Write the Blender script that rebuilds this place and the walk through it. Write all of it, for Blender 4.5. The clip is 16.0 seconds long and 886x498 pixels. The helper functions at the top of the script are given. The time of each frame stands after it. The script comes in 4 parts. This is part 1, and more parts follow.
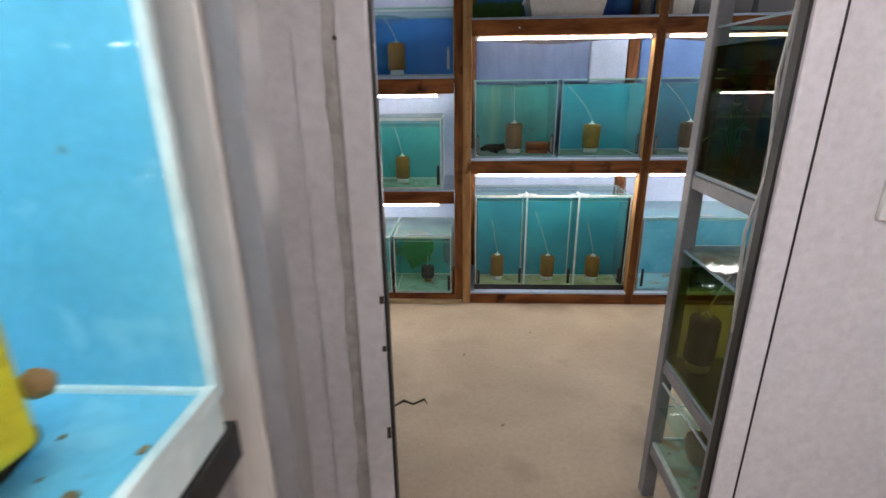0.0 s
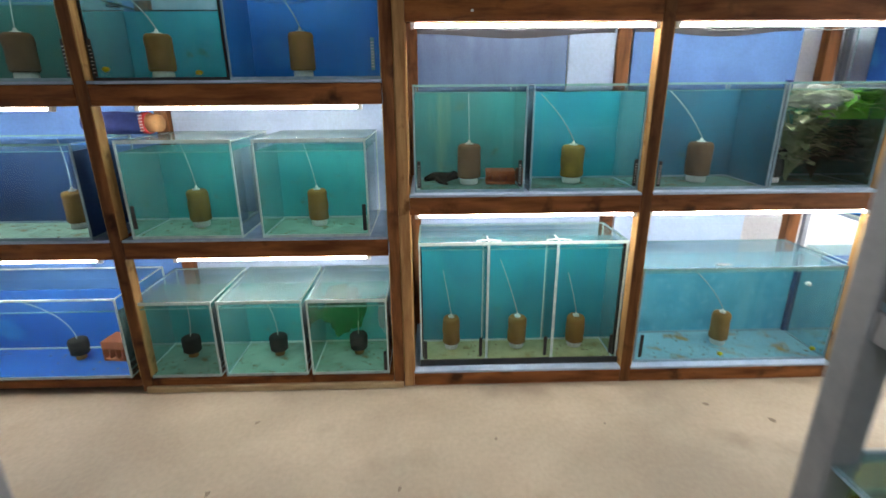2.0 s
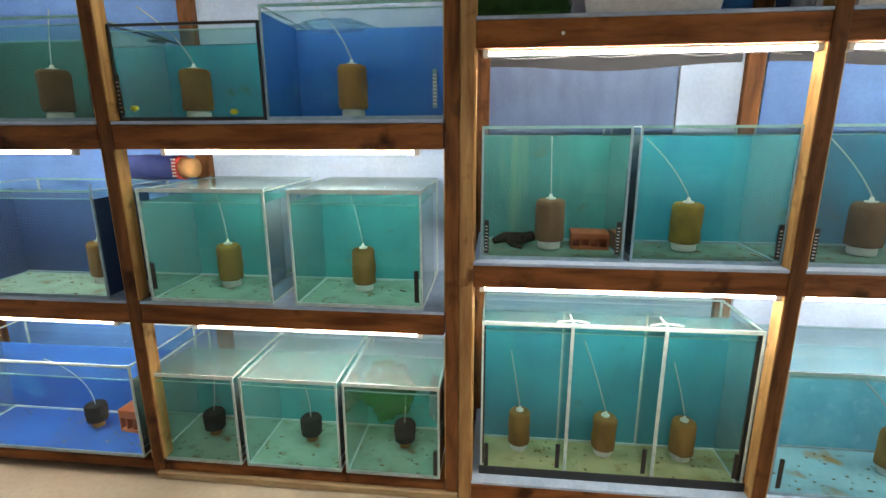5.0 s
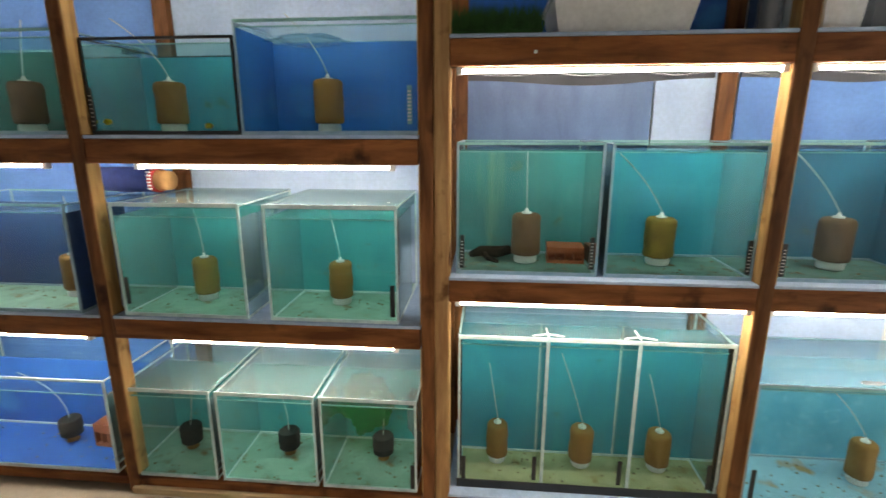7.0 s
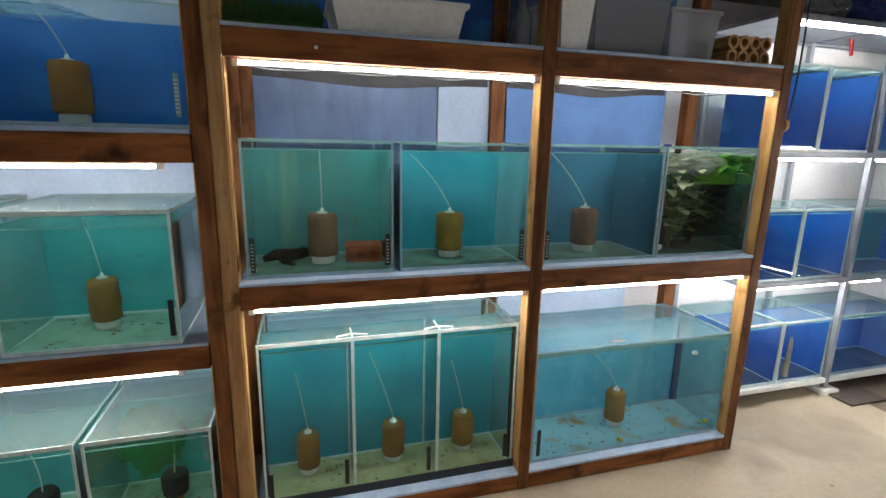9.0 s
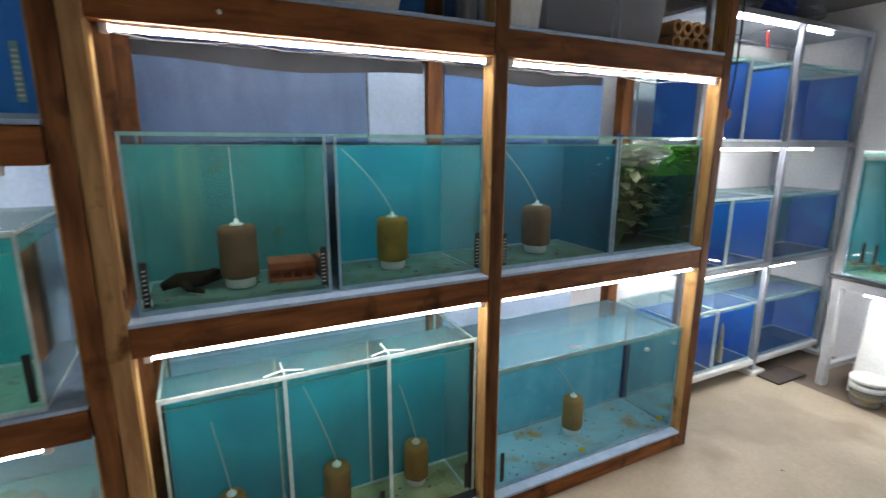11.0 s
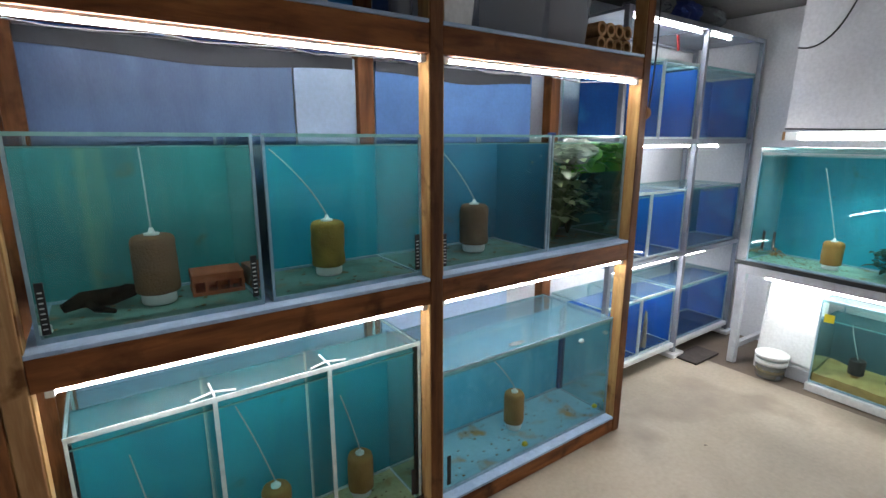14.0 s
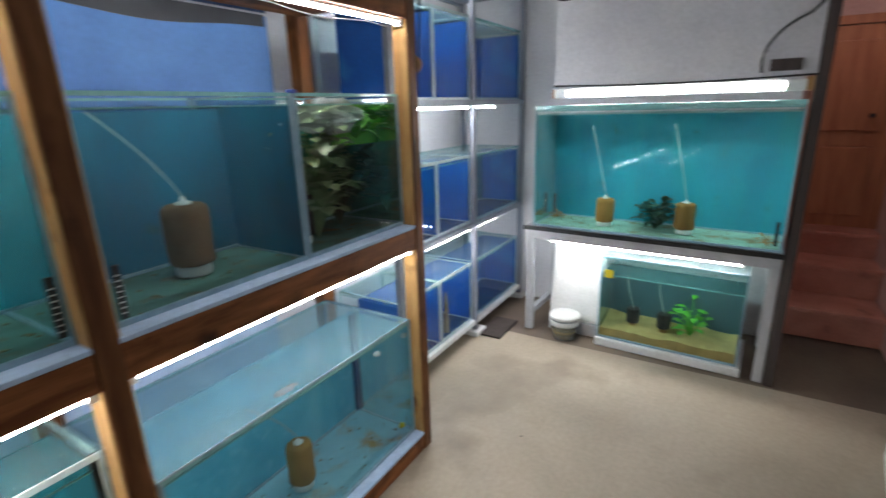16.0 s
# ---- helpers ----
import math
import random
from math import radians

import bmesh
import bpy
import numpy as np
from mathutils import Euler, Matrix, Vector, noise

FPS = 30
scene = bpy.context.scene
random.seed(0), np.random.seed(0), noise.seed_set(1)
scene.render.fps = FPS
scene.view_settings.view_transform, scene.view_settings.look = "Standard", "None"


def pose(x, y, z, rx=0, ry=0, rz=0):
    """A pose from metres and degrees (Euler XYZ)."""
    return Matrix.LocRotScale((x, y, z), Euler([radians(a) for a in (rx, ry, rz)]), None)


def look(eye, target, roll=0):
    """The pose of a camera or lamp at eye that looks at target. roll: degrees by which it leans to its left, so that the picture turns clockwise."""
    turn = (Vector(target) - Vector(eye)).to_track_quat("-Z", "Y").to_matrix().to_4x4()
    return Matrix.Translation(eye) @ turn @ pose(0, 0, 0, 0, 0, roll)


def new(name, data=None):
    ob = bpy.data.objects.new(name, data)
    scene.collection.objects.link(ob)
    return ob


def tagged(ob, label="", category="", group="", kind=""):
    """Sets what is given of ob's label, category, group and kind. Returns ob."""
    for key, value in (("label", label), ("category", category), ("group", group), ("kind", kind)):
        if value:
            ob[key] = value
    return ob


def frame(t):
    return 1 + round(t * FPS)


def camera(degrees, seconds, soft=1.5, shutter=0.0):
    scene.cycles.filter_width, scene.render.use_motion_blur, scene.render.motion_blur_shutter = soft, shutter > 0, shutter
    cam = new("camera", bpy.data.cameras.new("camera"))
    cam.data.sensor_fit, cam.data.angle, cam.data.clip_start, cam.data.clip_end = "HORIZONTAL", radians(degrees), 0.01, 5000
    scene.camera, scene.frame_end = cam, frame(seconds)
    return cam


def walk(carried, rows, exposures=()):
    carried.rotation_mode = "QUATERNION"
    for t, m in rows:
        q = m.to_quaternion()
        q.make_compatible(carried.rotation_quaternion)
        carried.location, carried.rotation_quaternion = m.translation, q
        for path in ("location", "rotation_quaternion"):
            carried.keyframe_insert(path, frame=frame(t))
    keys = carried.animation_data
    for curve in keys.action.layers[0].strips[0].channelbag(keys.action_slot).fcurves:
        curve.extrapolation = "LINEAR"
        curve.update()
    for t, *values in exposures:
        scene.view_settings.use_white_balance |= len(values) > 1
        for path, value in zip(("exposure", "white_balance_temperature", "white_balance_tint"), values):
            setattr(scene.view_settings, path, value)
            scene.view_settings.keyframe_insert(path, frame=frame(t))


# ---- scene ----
cam = camera(84.4, 16.0, soft=1.5, shutter=0.5)
EXPO = 0.0
PATH = [
    (0, (-0.061, -0.01, 1.501), (-0.15, 1.878, 0.847), -0.7),
    (0.5, (0.007, 0.128, 1.489), (-0.078, 2.017, 0.838), -0.6),
    (1, (-0.001, 0.4, 1.499), (-0.006, 2.287, 0.835), -1.4),
    (1.5, (0.036, 0.665, 1.482), (0.098, 2.553, 0.826), -1.6),
    (2, (0.076, 0.939, 1.488), (0.122, 2.836, 0.859), -0.4),
    (2.5, (0.014, 1.216, 1.498), (0.046, 3.131, 0.923), -0.1),
    (3, (-0.019, 1.382, 1.506), (-0.023, 3.307, 0.962), -0.4),
    (3.5, (0.012, 1.425, 1.499), (-0.082, 3.354, 0.977), -0.3),
    (4, (0.04, 1.434, 1.488), (-0.123, 3.361, 0.981), 0.0),
    (6.5, (0.075, 1.429, 1.513), (-0.153, 3.364, 1.061), -0.3),
    (7, (0.109, 1.444, 1.538), (-0.065, 3.38, 1.067), -0.0),
    (7.5, (0.142, 1.445, 1.528), (0.367, 3.379, 1.069), 2.0),
    (8, (0.157, 1.438, 1.519), (0.604, 3.336, 1.072), 1.9),
    (8.5, (0.184, 1.433, 1.515), (0.703, 3.314, 1.077), 1.4),
    (10.8, (0.2, 1.697, 1.471), (0.987, 3.484, 1.041), 0.6),
    (11, (0.169, 1.744, 1.479), (1.045, 3.489, 1.048), 0.3),
    (11.5, (0.166, 1.792, 1.495), (1.169, 3.467, 1.06), 0.2),
    (12, (0.178, 1.8, 1.499), (1.213, 3.457, 1.067), 0.4),
    (12.5, (0.18, 1.798, 1.499), (1.239, 3.44, 1.068), 0.7),
    (13, (0.174, 1.8, 1.489), (1.261, 3.423, 1.062), 0.5),
    (13.5, (0.168, 1.799, 1.489), (1.278, 3.404, 1.051), 0.2),
    (14, (0.159, 1.807, 1.485), (1.285, 3.401, 1.044), 0.1),
    (14.5, (0.196, 1.838, 1.474), (1.353, 3.404, 1.018), 0.1),
    (15, (0.348, 1.934, 1.465), (1.581, 3.427, 0.963), -0.9),
    (15.5, (0.537, 2.014, 1.462), (1.932, 3.345, 0.929), -1.4),
    (16, (0.677, 2.114, 1.453), (2.318, 3.111, 0.892), -1.6),
]
walk(cam, [(t, look(eye, target, roll)) for t, eye, target, roll in PATH], exposures=[
    (0.0, EXPO + 0.05, 7000, 17), (1.5, EXPO + 0.2, 6600, 10), (3.5, EXPO + 0.48, 7300, 8), (7.0, EXPO + 0.36, 7450, 10),
    (8.5, EXPO - 0.02, 7000, 10), (11.0, EXPO - 0.24, 6550, 10), (13.5, EXPO - 0.30, 6200, 10), (16.0, EXPO - 0.5, 6300, 10)])

# ---- light ----
TUBE = 120.0      # radiance of the shelf tubes
CEIL = 5.5       # radiance of the unseen ceiling fittings added as fill
world = bpy.data.worlds.new("night")
world.use_nodes = True
world.node_tree.nodes["Background"].inputs[0].default_value = (0.5, 0.6, 0.8, 1)
world.node_tree.nodes["Background"].inputs[1].default_value = 0.02
scene.world = world


# ---- materials ----
def mat_base(name):
    m = bpy.data.materials.new(name)
    m.use_nodes = True
    nt = m.node_tree
    return m, nt, nt.nodes, nt.links, nt.nodes["Principled BSDF"]


def surface(name, color, color2=None, rough=0.5, metal=0.0, scale=8.0, stretch=(1, 1, 1), bump=0.1, fine=60.0, var=0.0, stain=None, spec=0.5, sharp=(0.35, 0.65), use_rand=0.0, streak=None):
    """Two colours mixed by a broad noise, a fine grain, optional dark stains and relief."""
    m, nt, N, L, P = mat_base(name)
    color2 = color2 or tuple(c * 0.8 for c in color)
    tc = N.new("ShaderNodeTexCoord")
    mp = N.new("ShaderNodeMapping")
    mp.inputs["Scale"].default_value = stretch
    L.new(tc.outputs["Object"], mp.inputs[0])
    n1 = N.new("ShaderNodeTexNoise")
    n1.inputs["Scale"].default_value = scale
    n1.inputs["Detail"].default_value = 5
    n1.inputs["Distortion"].default_value = 0.4
    n2 = N.new("ShaderNodeTexNoise")
    n2.inputs["Scale"].default_value = fine
    n2.inputs["Detail"].default_value = 3
    L.new(mp.outputs[0], n1.inputs["Vector"])
    L.new(mp.outputs[0], n2.inputs["Vector"])
    r1 = N.new("ShaderNodeMapRange")
    r1.inputs[1].default_value, r1.inputs[2].default_value = sharp
    L.new(n1.outputs[0], r1.inputs[0])
    mix = N.new("ShaderNodeMix")
    mix.data_type = "RGBA"
    mix.inputs[6].default_value, mix.inputs[7].default_value = (*color, 1), (*color2, 1)
    L.new(r1.outputs[0], mix.inputs[0])
    out = mix.outputs[2]
    g = N.new("ShaderNodeMix")
    g.data_type, g.blend_type = "RGBA", "MULTIPLY"
    g.inputs[0].default_value = 0.35
    L.new(out, g.inputs[6])
    gr = N.new("ShaderNodeMapRange")
    gr.inputs[1].default_value, gr.inputs[2].default_value, gr.inputs[3].default_value, gr.inputs[4].default_value = 0.3, 0.7, 0.75, 1.15
    L.new(n2.outputs[0], gr.inputs[0])
    L.new(gr.outputs[0], g.inputs[7])
    out = g.outputs[2]
    if stain:
        n3 = N.new("ShaderNodeTexNoise")
        n3.inputs["Scale"].default_value = stain[1]
        n3.inputs["Detail"].default_value = 6
        L.new(tc.outputs["Object"], n3.inputs["Vector"])
        r3 = N.new("ShaderNodeMapRange")
        r3.inputs[1].default_value, r3.inputs[2].default_value = stain[2], stain[2] + 0.12
        L.new(n3.outputs[0], r3.inputs[0])
        ms = N.new("ShaderNodeMix")
        ms.data_type = "RGBA"
        ms.inputs[7].default_value = (*stain[0], 1)
        L.new(r3.outputs[0], ms.inputs[0])
        L.new(out, ms.inputs[6])
        out = ms.outputs[2]
    if streak:
        ms = N.new("ShaderNodeMapping")
        ms.inputs["Scale"].default_value = (11, 11, 1.3)
        L.new(tc.outputs["Object"], ms.inputs[0])
        n4 = N.new("ShaderNodeTexNoise")
        n4.inputs["Scale"].default_value, n4.inputs["Detail"].default_value = 1.0, 4
        L.new(ms.outputs[0], n4.inputs["Vector"])
        r4 = N.new("ShaderNodeMapRange")
        r4.inputs[1].default_value, r4.inputs[2].default_value, r4.inputs[4].default_value = 0.52, 0.72, 0.65
        L.new(n4.outputs[0], r4.inputs[0])
        m4 = N.new("ShaderNodeMix")
        m4.data_type = "RGBA"
        m4.inputs[7].default_value = (*streak, 1)
        L.new(r4.outputs[0], m4.inputs[0])
        L.new(out, m4.inputs[6])
        out = m4.outputs[2]
        n5 = N.new("ShaderNodeTexVoronoi")
        n5.inputs["Scale"].default_value = 26
        L.new(tc.outputs["Object"], n5.inputs["Vector"])
        r5 = N.new("ShaderNodeMapRange")
        r5.inputs[1].default_value, r5.inputs[2].default_value, r5.inputs[3].default_value, r5.inputs[4].default_value = 0.07, 0.15, 0.7, 0.0
        L.new(n5.outputs["Distance"], r5.inputs[0])
        n6 = N.new("ShaderNodeMath")
        n6.operation = "GREATER_THAN"
        n6.inputs[1].default_value = 0.62
        L.new(n5.outputs["Color"], n6.inputs[0])
        n7 = N.new("ShaderNodeMath")
        n7.operation = "MULTIPLY"
        L.new(n6.outputs[0], n7.inputs[0])
        L.new(r5.outputs[0], n7.inputs[1])
        m5 = N.new("ShaderNodeMix")
        m5.data_type = "RGBA"
        m5.inputs[7].default_value = (0.10, 0.12, 0.06, 1)
        L.new(n7.outputs[0], m5.inputs[0])
        L.new(out, m5.inputs[6])
        out = m5.outputs[2]
    if use_rand:
        oi = N.new("ShaderNodeObjectInfo")
        rr = N.new("ShaderNodeMapRange")
        rr.inputs[3].default_value, rr.inputs[4].default_value = 1 - use_rand, 1 + use_rand
        L.new(oi.outputs["Random"], rr.inputs[0])
        mr = N.new("ShaderNodeMix")
        mr.data_type, mr.blend_type = "RGBA", "MULTIPLY"
        mr.inputs[0].default_value = 1
        L.new(out, mr.inputs[6])
        L.new(rr.outputs[0], mr.inputs[7])
        out = mr.outputs[2]
    L.new(out, P.inputs["Base Color"])
    P.inputs["Roughness"].default_value, P.inputs["Metallic"].default_value = rough, metal
    P.inputs["Specular IOR Level"].default_value = spec
    if bump:
        b = N.new("ShaderNodeBump")
        b.inputs["Strength"].default_value, b.inputs["Distance"].default_value = bump, 0.004
        ad = N.new("ShaderNodeMath")
        L.new(n1.outputs[0], ad.inputs[0])
        L.new(n2.outputs[0], ad.inputs[1])
        L.new(ad.outputs[0], b.inputs["Height"])
        L.new(b.outputs[0], P.inputs["Normal"])
    return m


def clear(name, tint, gloss=1.0, rough=0.02, haze=0.0, haze_color=(0.8, 0.85, 0.85), patchy=False):
    """Thin glass or still water: clear and tinted, a Fresnel gloss, and a share of cloudy film."""
    m, nt, N, L, P = mat_base(name)
    N.remove(P)
    out = N["Material Output"]
    tr = N.new("ShaderNodeBsdfTransparent")
    tr.inputs[0].default_value = (*tint, 1)
    base = tr.outputs[0]
    if haze:
        df = N.new("ShaderNodeBsdfDiffuse")
        df.inputs[0].default_value = (*haze_color, 1)
        tl = N.new("ShaderNodeBsdfTranslucent")
        tl.inputs[0].default_value = (*haze_color, 1)
        m2 = N.new("ShaderNodeMixShader")
        m2.inputs[0].default_value = 0.5
        L.new(df.outputs[0], m2.inputs[1])
        L.new(tl.outputs[0], m2.inputs[2])
        mh = N.new("ShaderNodeMixShader")
        mh.inputs[0].default_value = haze
        if patchy:
            nz = N.new("ShaderNodeTexNoise")
            nz.inputs["Scale"].default_value = 4
            nz.inputs["Detail"].default_value = 2
            tc = N.new("ShaderNodeTexCoord")
            L.new(tc.outputs["Object"], nz.inputs["Vector"])
            mr = N.new("ShaderNodeMapRange")
            mr.inputs[1].default_value, mr.inputs[2].default_value = 0.25, 0.75
            mr.inputs[3].default_value, mr.inputs[4].default_value = haze * 0.7, min(0.97, haze * 1.25)
            L.new(nz.outputs[0], mr.inputs[0])
            L.new(mr.outputs[0], mh.inputs[0])
        L.new(base, mh.inputs[1])
        L.new(m2.outputs[0], mh.inputs[2])
        base = mh.outputs[0]
    gl = N.new("ShaderNodeBsdfGlossy")
    gl.inputs["Roughness"].default_value = rough
    lw = N.new("ShaderNodeLayerWeight")
    lw.inputs[0].default_value = 0.5
    pw = N.new("ShaderNodeMath")
    pw.operation = "POWER"
    pw.inputs[1].default_value = 4.0
    L.new(lw.outputs["Facing"], pw.inputs[0])
    mu = N.new("ShaderNodeMapRange")
    mu.inputs[3].default_value, mu.inputs[4].default_value = 0.022 * gloss, 0.55 * gloss
    L.new(pw.outputs[0], mu.inputs[0])
    mx = N.new("ShaderNodeMixShader")
    L.new(mu.outputs[0], mx.inputs[0])
    L.new(base, mx.inputs[1])
    L.new(gl.outputs[0], mx.inputs[2])
    L.new(mx.outputs[0], out.inputs[0])
    return m


def lamp_mat(name, color, strength):
    m, nt, N, L, P = mat_base(name)
    P.inputs["Base Color"].default_value = (0.9, 0.9, 0.9, 1)
    P.inputs["Emission Color"].default_value = (*color, 1)
    P.inputs["Emission Strength"].default_value = strength
    return m


BROWN, BROWN2 = (0.31, 0.115, 0.038), (0.13, 0.042, 0.015)
WOODX = surface("wood_along_x", BROWN, BROWN2, 0.55, scale=4, stretch=(0.9, 6, 6), bump=0.3, spec=0.15, fine=30, stain=((0.05, 0.018, 0.008), 6, 0.58), use_rand=0.2)
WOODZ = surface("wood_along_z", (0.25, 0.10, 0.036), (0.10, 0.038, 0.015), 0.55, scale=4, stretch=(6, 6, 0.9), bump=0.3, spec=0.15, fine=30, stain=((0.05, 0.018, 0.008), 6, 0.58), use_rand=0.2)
WOODRAW = surface("raw_wood", (0.52, 0.32, 0.14), (0.34, 0.17, 0.07), 0.6, scale=5, stretch=(6, 6, 0.7), bump=0.25, fine=30, spec=0.2, stain=((0.14, 0.06, 0.02), 9, 0.58))
WOODLIT = surface("lit_pine_side", (0.54, 0.34, 0.13), (0.36, 0.19, 0.07), 0.6, scale=6, stretch=(5, 5, 0.8), bump=0.25, fine=30, spec=0.2, stain=((0.13, 0.055, 0.02), 8, 0.58))
WOODRAWX = surface("raw_wood_x", (0.50, 0.38, 0.22), (0.36, 0.25, 0.13), 0.6, scale=5, stretch=(0.7, 6, 6), bump=0.25, fine=30)
FOAMBLUE = surface("foam_board", (0.42, 0.55, 0.72), (0.34, 0.46, 0.64), 0.7, scale=14, bump=0.1)
BACKGREY = surface("grey_sheet", (0.10, 0.185, 0.36), (0.07, 0.125, 0.26), 0.45, scale=3, stretch=(3, 1, 1), bump=0.1)
BACKPALE = surface("pale_board", (0.45, 0.58, 0.76), (0.38, 0.50, 0.70), 0.6, scale=4, bump=0.05)
BACKLAV = surface("soft_blue_board", (0.11, 0.27, 0.62), (0.085, 0.21, 0.52), 0.6, scale=4, bump=0.05)
TEAL = surface("teal_backing", (0.025, 0.36, 0.48), (0.016, 0.25, 0.37), 0.6, scale=3, bump=0.05, fine=90, stain=((0.04, 0.22, 0.21), 12, 0.62), streak=(0.03, 0.35, 0.38))
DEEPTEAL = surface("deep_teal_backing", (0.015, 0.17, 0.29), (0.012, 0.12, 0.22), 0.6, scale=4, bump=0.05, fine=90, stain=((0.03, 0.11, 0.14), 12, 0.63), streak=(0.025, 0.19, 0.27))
DULLTEAL = surface("dull_teal_backing", (0.05, 0.30, 0.31), (0.035, 0.19, 0.20), 0.6, scale=3, bump=0.05, fine=90, stain=((0.08, 0.14, 0.09), 9, 0.6), streak=(0.20, 0.36, 0.22))
TEALG = surface("teal_green_backing", (0.06, 0.46, 0.48), (0.04, 0.33, 0.37), 0.6, scale=3, bump=0.05, fine=90, stain=((0.10, 0.26, 0.20), 12, 0.60), streak=(0.10, 0.38, 0.36))
BLUE = surface("blue_backing", (0.006, 0.19, 0.60), (0.006, 0.15, 0.50), 0.6, scale=3, bump=0.05, stain=((0.02, 0.26, 0.6), 3, 0.62))
NAVY = surface("navy_backing", (0.012, 0.06, 0.18), (0.01, 0.045, 0.15), 0.6, scale=3, bump=0.05)
ROYAL = surface("royal_backing", (0.012, 0.14, 0.55), (0.010, 0.10, 0.44), 0.6, scale=3, bump=0.05, stain=((0.03, 0.24, 0.6), 3, 0.6))
SKYB = surface("light_blue_backing", (0.12, 0.51, 0.69), (0.07, 0.40, 0.60), 0.6, scale=7, bump=0.05, fine=120, stain=((0.17, 0.54, 0.70), 22, 0.56), streak=(0.20, 0.56, 0.69))
GREENB = surface("dark_green_backing", (0.02, 0.16, 0.15), (0.02, 0.11, 0.10), 0.6, scale=5, bump=0.05, stain=((0.05, 0.14, 0.06), 6, 0.6))
MURK = surface("murky_backing", (0.012, 0.022, 0.02), (0.02, 0.03, 0.02), 0.6, scale=4, bump=0.05)
YELLOWG = surface("yellow_green_backing", (0.42, 0.42, 0.02), (0.2, 0.28, 0.02), 0.6, scale=4, bump=0.05)
SLATE = surface("slate_backing", (0.035, 0.10, 0.12), (0.03, 0.08, 0.10), 0.6, scale=4, bump=0.05)
FLOORIN = surface("tank_floor", (0.34, 0.54, 0.44), (0.24, 0.40, 0.31), 0.8, scale=9, bump=0.3, stain=((0.24, 0.17, 0.07), 9, 0.56))
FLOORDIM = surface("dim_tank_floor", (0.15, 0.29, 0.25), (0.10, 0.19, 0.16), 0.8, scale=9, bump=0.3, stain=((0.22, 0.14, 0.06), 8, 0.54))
MIRRORSIDE = surface("mirror_side_sheet", (0.62, 0.80, 0.81), (0.54, 0.72, 0.74), 0.06, 0.8, scale=6, bump=0.02)
FLOORYEL = surface("yellowish_tank_floor", (0.56, 0.60, 0.34), (0.42, 0.46, 0.24), 0.8, scale=9, bump=0.3, stain=((0.34, 0.24, 0.08), 9, 0.58))
PALEFLOOR = surface("pale_tank_floor", (0.30, 0.58, 0.68), (0.24, 0.48, 0.60), 0.8, scale=6, bump=0.3, stain=((0.40, 0.27, 0.11), 6, 0.53))
GLASS = clear("glass", (0.93, 0.975, 0.965), 0.9)
DEBRIS = surface("debris", (0.26, 0.19, 0.09), (0.16, 0.12, 0.05), 0.9, scale=30, bump=0.2)
GLASSDULL = clear("dull_glass", (0.95, 0.98, 0.98), 0.22)
GLASSEDGE = surface("glass_edge", (0.25, 0.50, 0.47), (0.18, 0.40, 0.40), 0.15, scale=20, bump=0.0)
WATER = clear("water", (0.79, 0.93, 0.92), 0.25, haze=0.035, haze_color=(0.25, 0.6, 0.6))
WATERCLEAR = clear("clear_water", (0.92, 0.98, 0.99), 0.25, haze=0.03, haze_color=(0.35, 0.65, 0.8))
WATERMURK = clear("green_water", (0.72, 0.82, 0.6), 0.25, haze=0.05, haze_color=(0.2, 0.28, 0.12))
MURKGLASS = clear("algae_glass", (0.58, 0.62, 0.33), 0.8)
DARKGLASS = clear("brown_glass", (0.48, 0.44, 0.30), 0.8)
LID = clear("cloudy_lid", (0.86, 0.94, 0.94), 0.7, 0.12, haze=0.20, haze_color=(0.62, 0.76, 0.76), patchy=True)
LIDTHIN = clear("wet_lid", (0.86, 0.95, 0.95), 0.7, 0.1, haze=0.09, haze_color=(0.6, 0.75, 0.76), patchy=True)
LIDCLEAR = clear("clear_lid", (0.9, 0.97, 0.98), 0.9, 0.05, haze=0.26, haze_color=(0.55, 0.82, 0.93), patchy=True)
SEAM = surface("silicone", (0.66, 0.78, 0.77), (0.5, 0.64, 0.64), 0.35, scale=25, bump=0.2)
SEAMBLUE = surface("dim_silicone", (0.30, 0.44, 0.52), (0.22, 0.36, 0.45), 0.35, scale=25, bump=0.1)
BLACKSIL = surface("black_silicone", (0.010, 0.012, 0.014), None, 0.4, scale=25, bump=0.1)
BLACKP = surface("black_plastic", (0.012, 0.013, 0.014), None, 0.35, scale=20, bump=0.05)
WHITEP = surface("white_plastic", (0.80, 0.81, 0.80), (0.74, 0.75, 0.73), 0.35, scale=10, bump=0.03)
OFFWHITE = surface("scale_marks", (0.7, 0.72, 0.7), None, 0.5, bump=0)
SPONGE = surface("brown_sponge", (0.34, 0.18, 0.044), (0.22, 0.105, 0.028), 0.95, scale=9, bump=0.9, fine=150, stretch=(1, 1, 0.4), use_rand=0.2)
SPONGEO = surface("olive_sponge", (0.33, 0.215, 0.045), (0.23, 0.14, 0.035), 0.95, scale=16, bump=0.9, fine=150, use_rand=0.15)
SPONGER = surface("rust_sponge", (0.19, 0.10, 0.05), (0.13, 0.065, 0.03), 0.95, scale=16, bump=0.9, fine=150, use_rand=0.15)
SPONGEK = surface("black_sponge", (0.016, 0.017, 0.017), None, 0.95, scale=16, bump=0.9, fine=150)
YELLOW = surface("yellow_sponge", (0.72, 0.60, 0.02), (0.62, 0.48, 0.02), 0.9, scale=14, bump=0.8, fine=120)
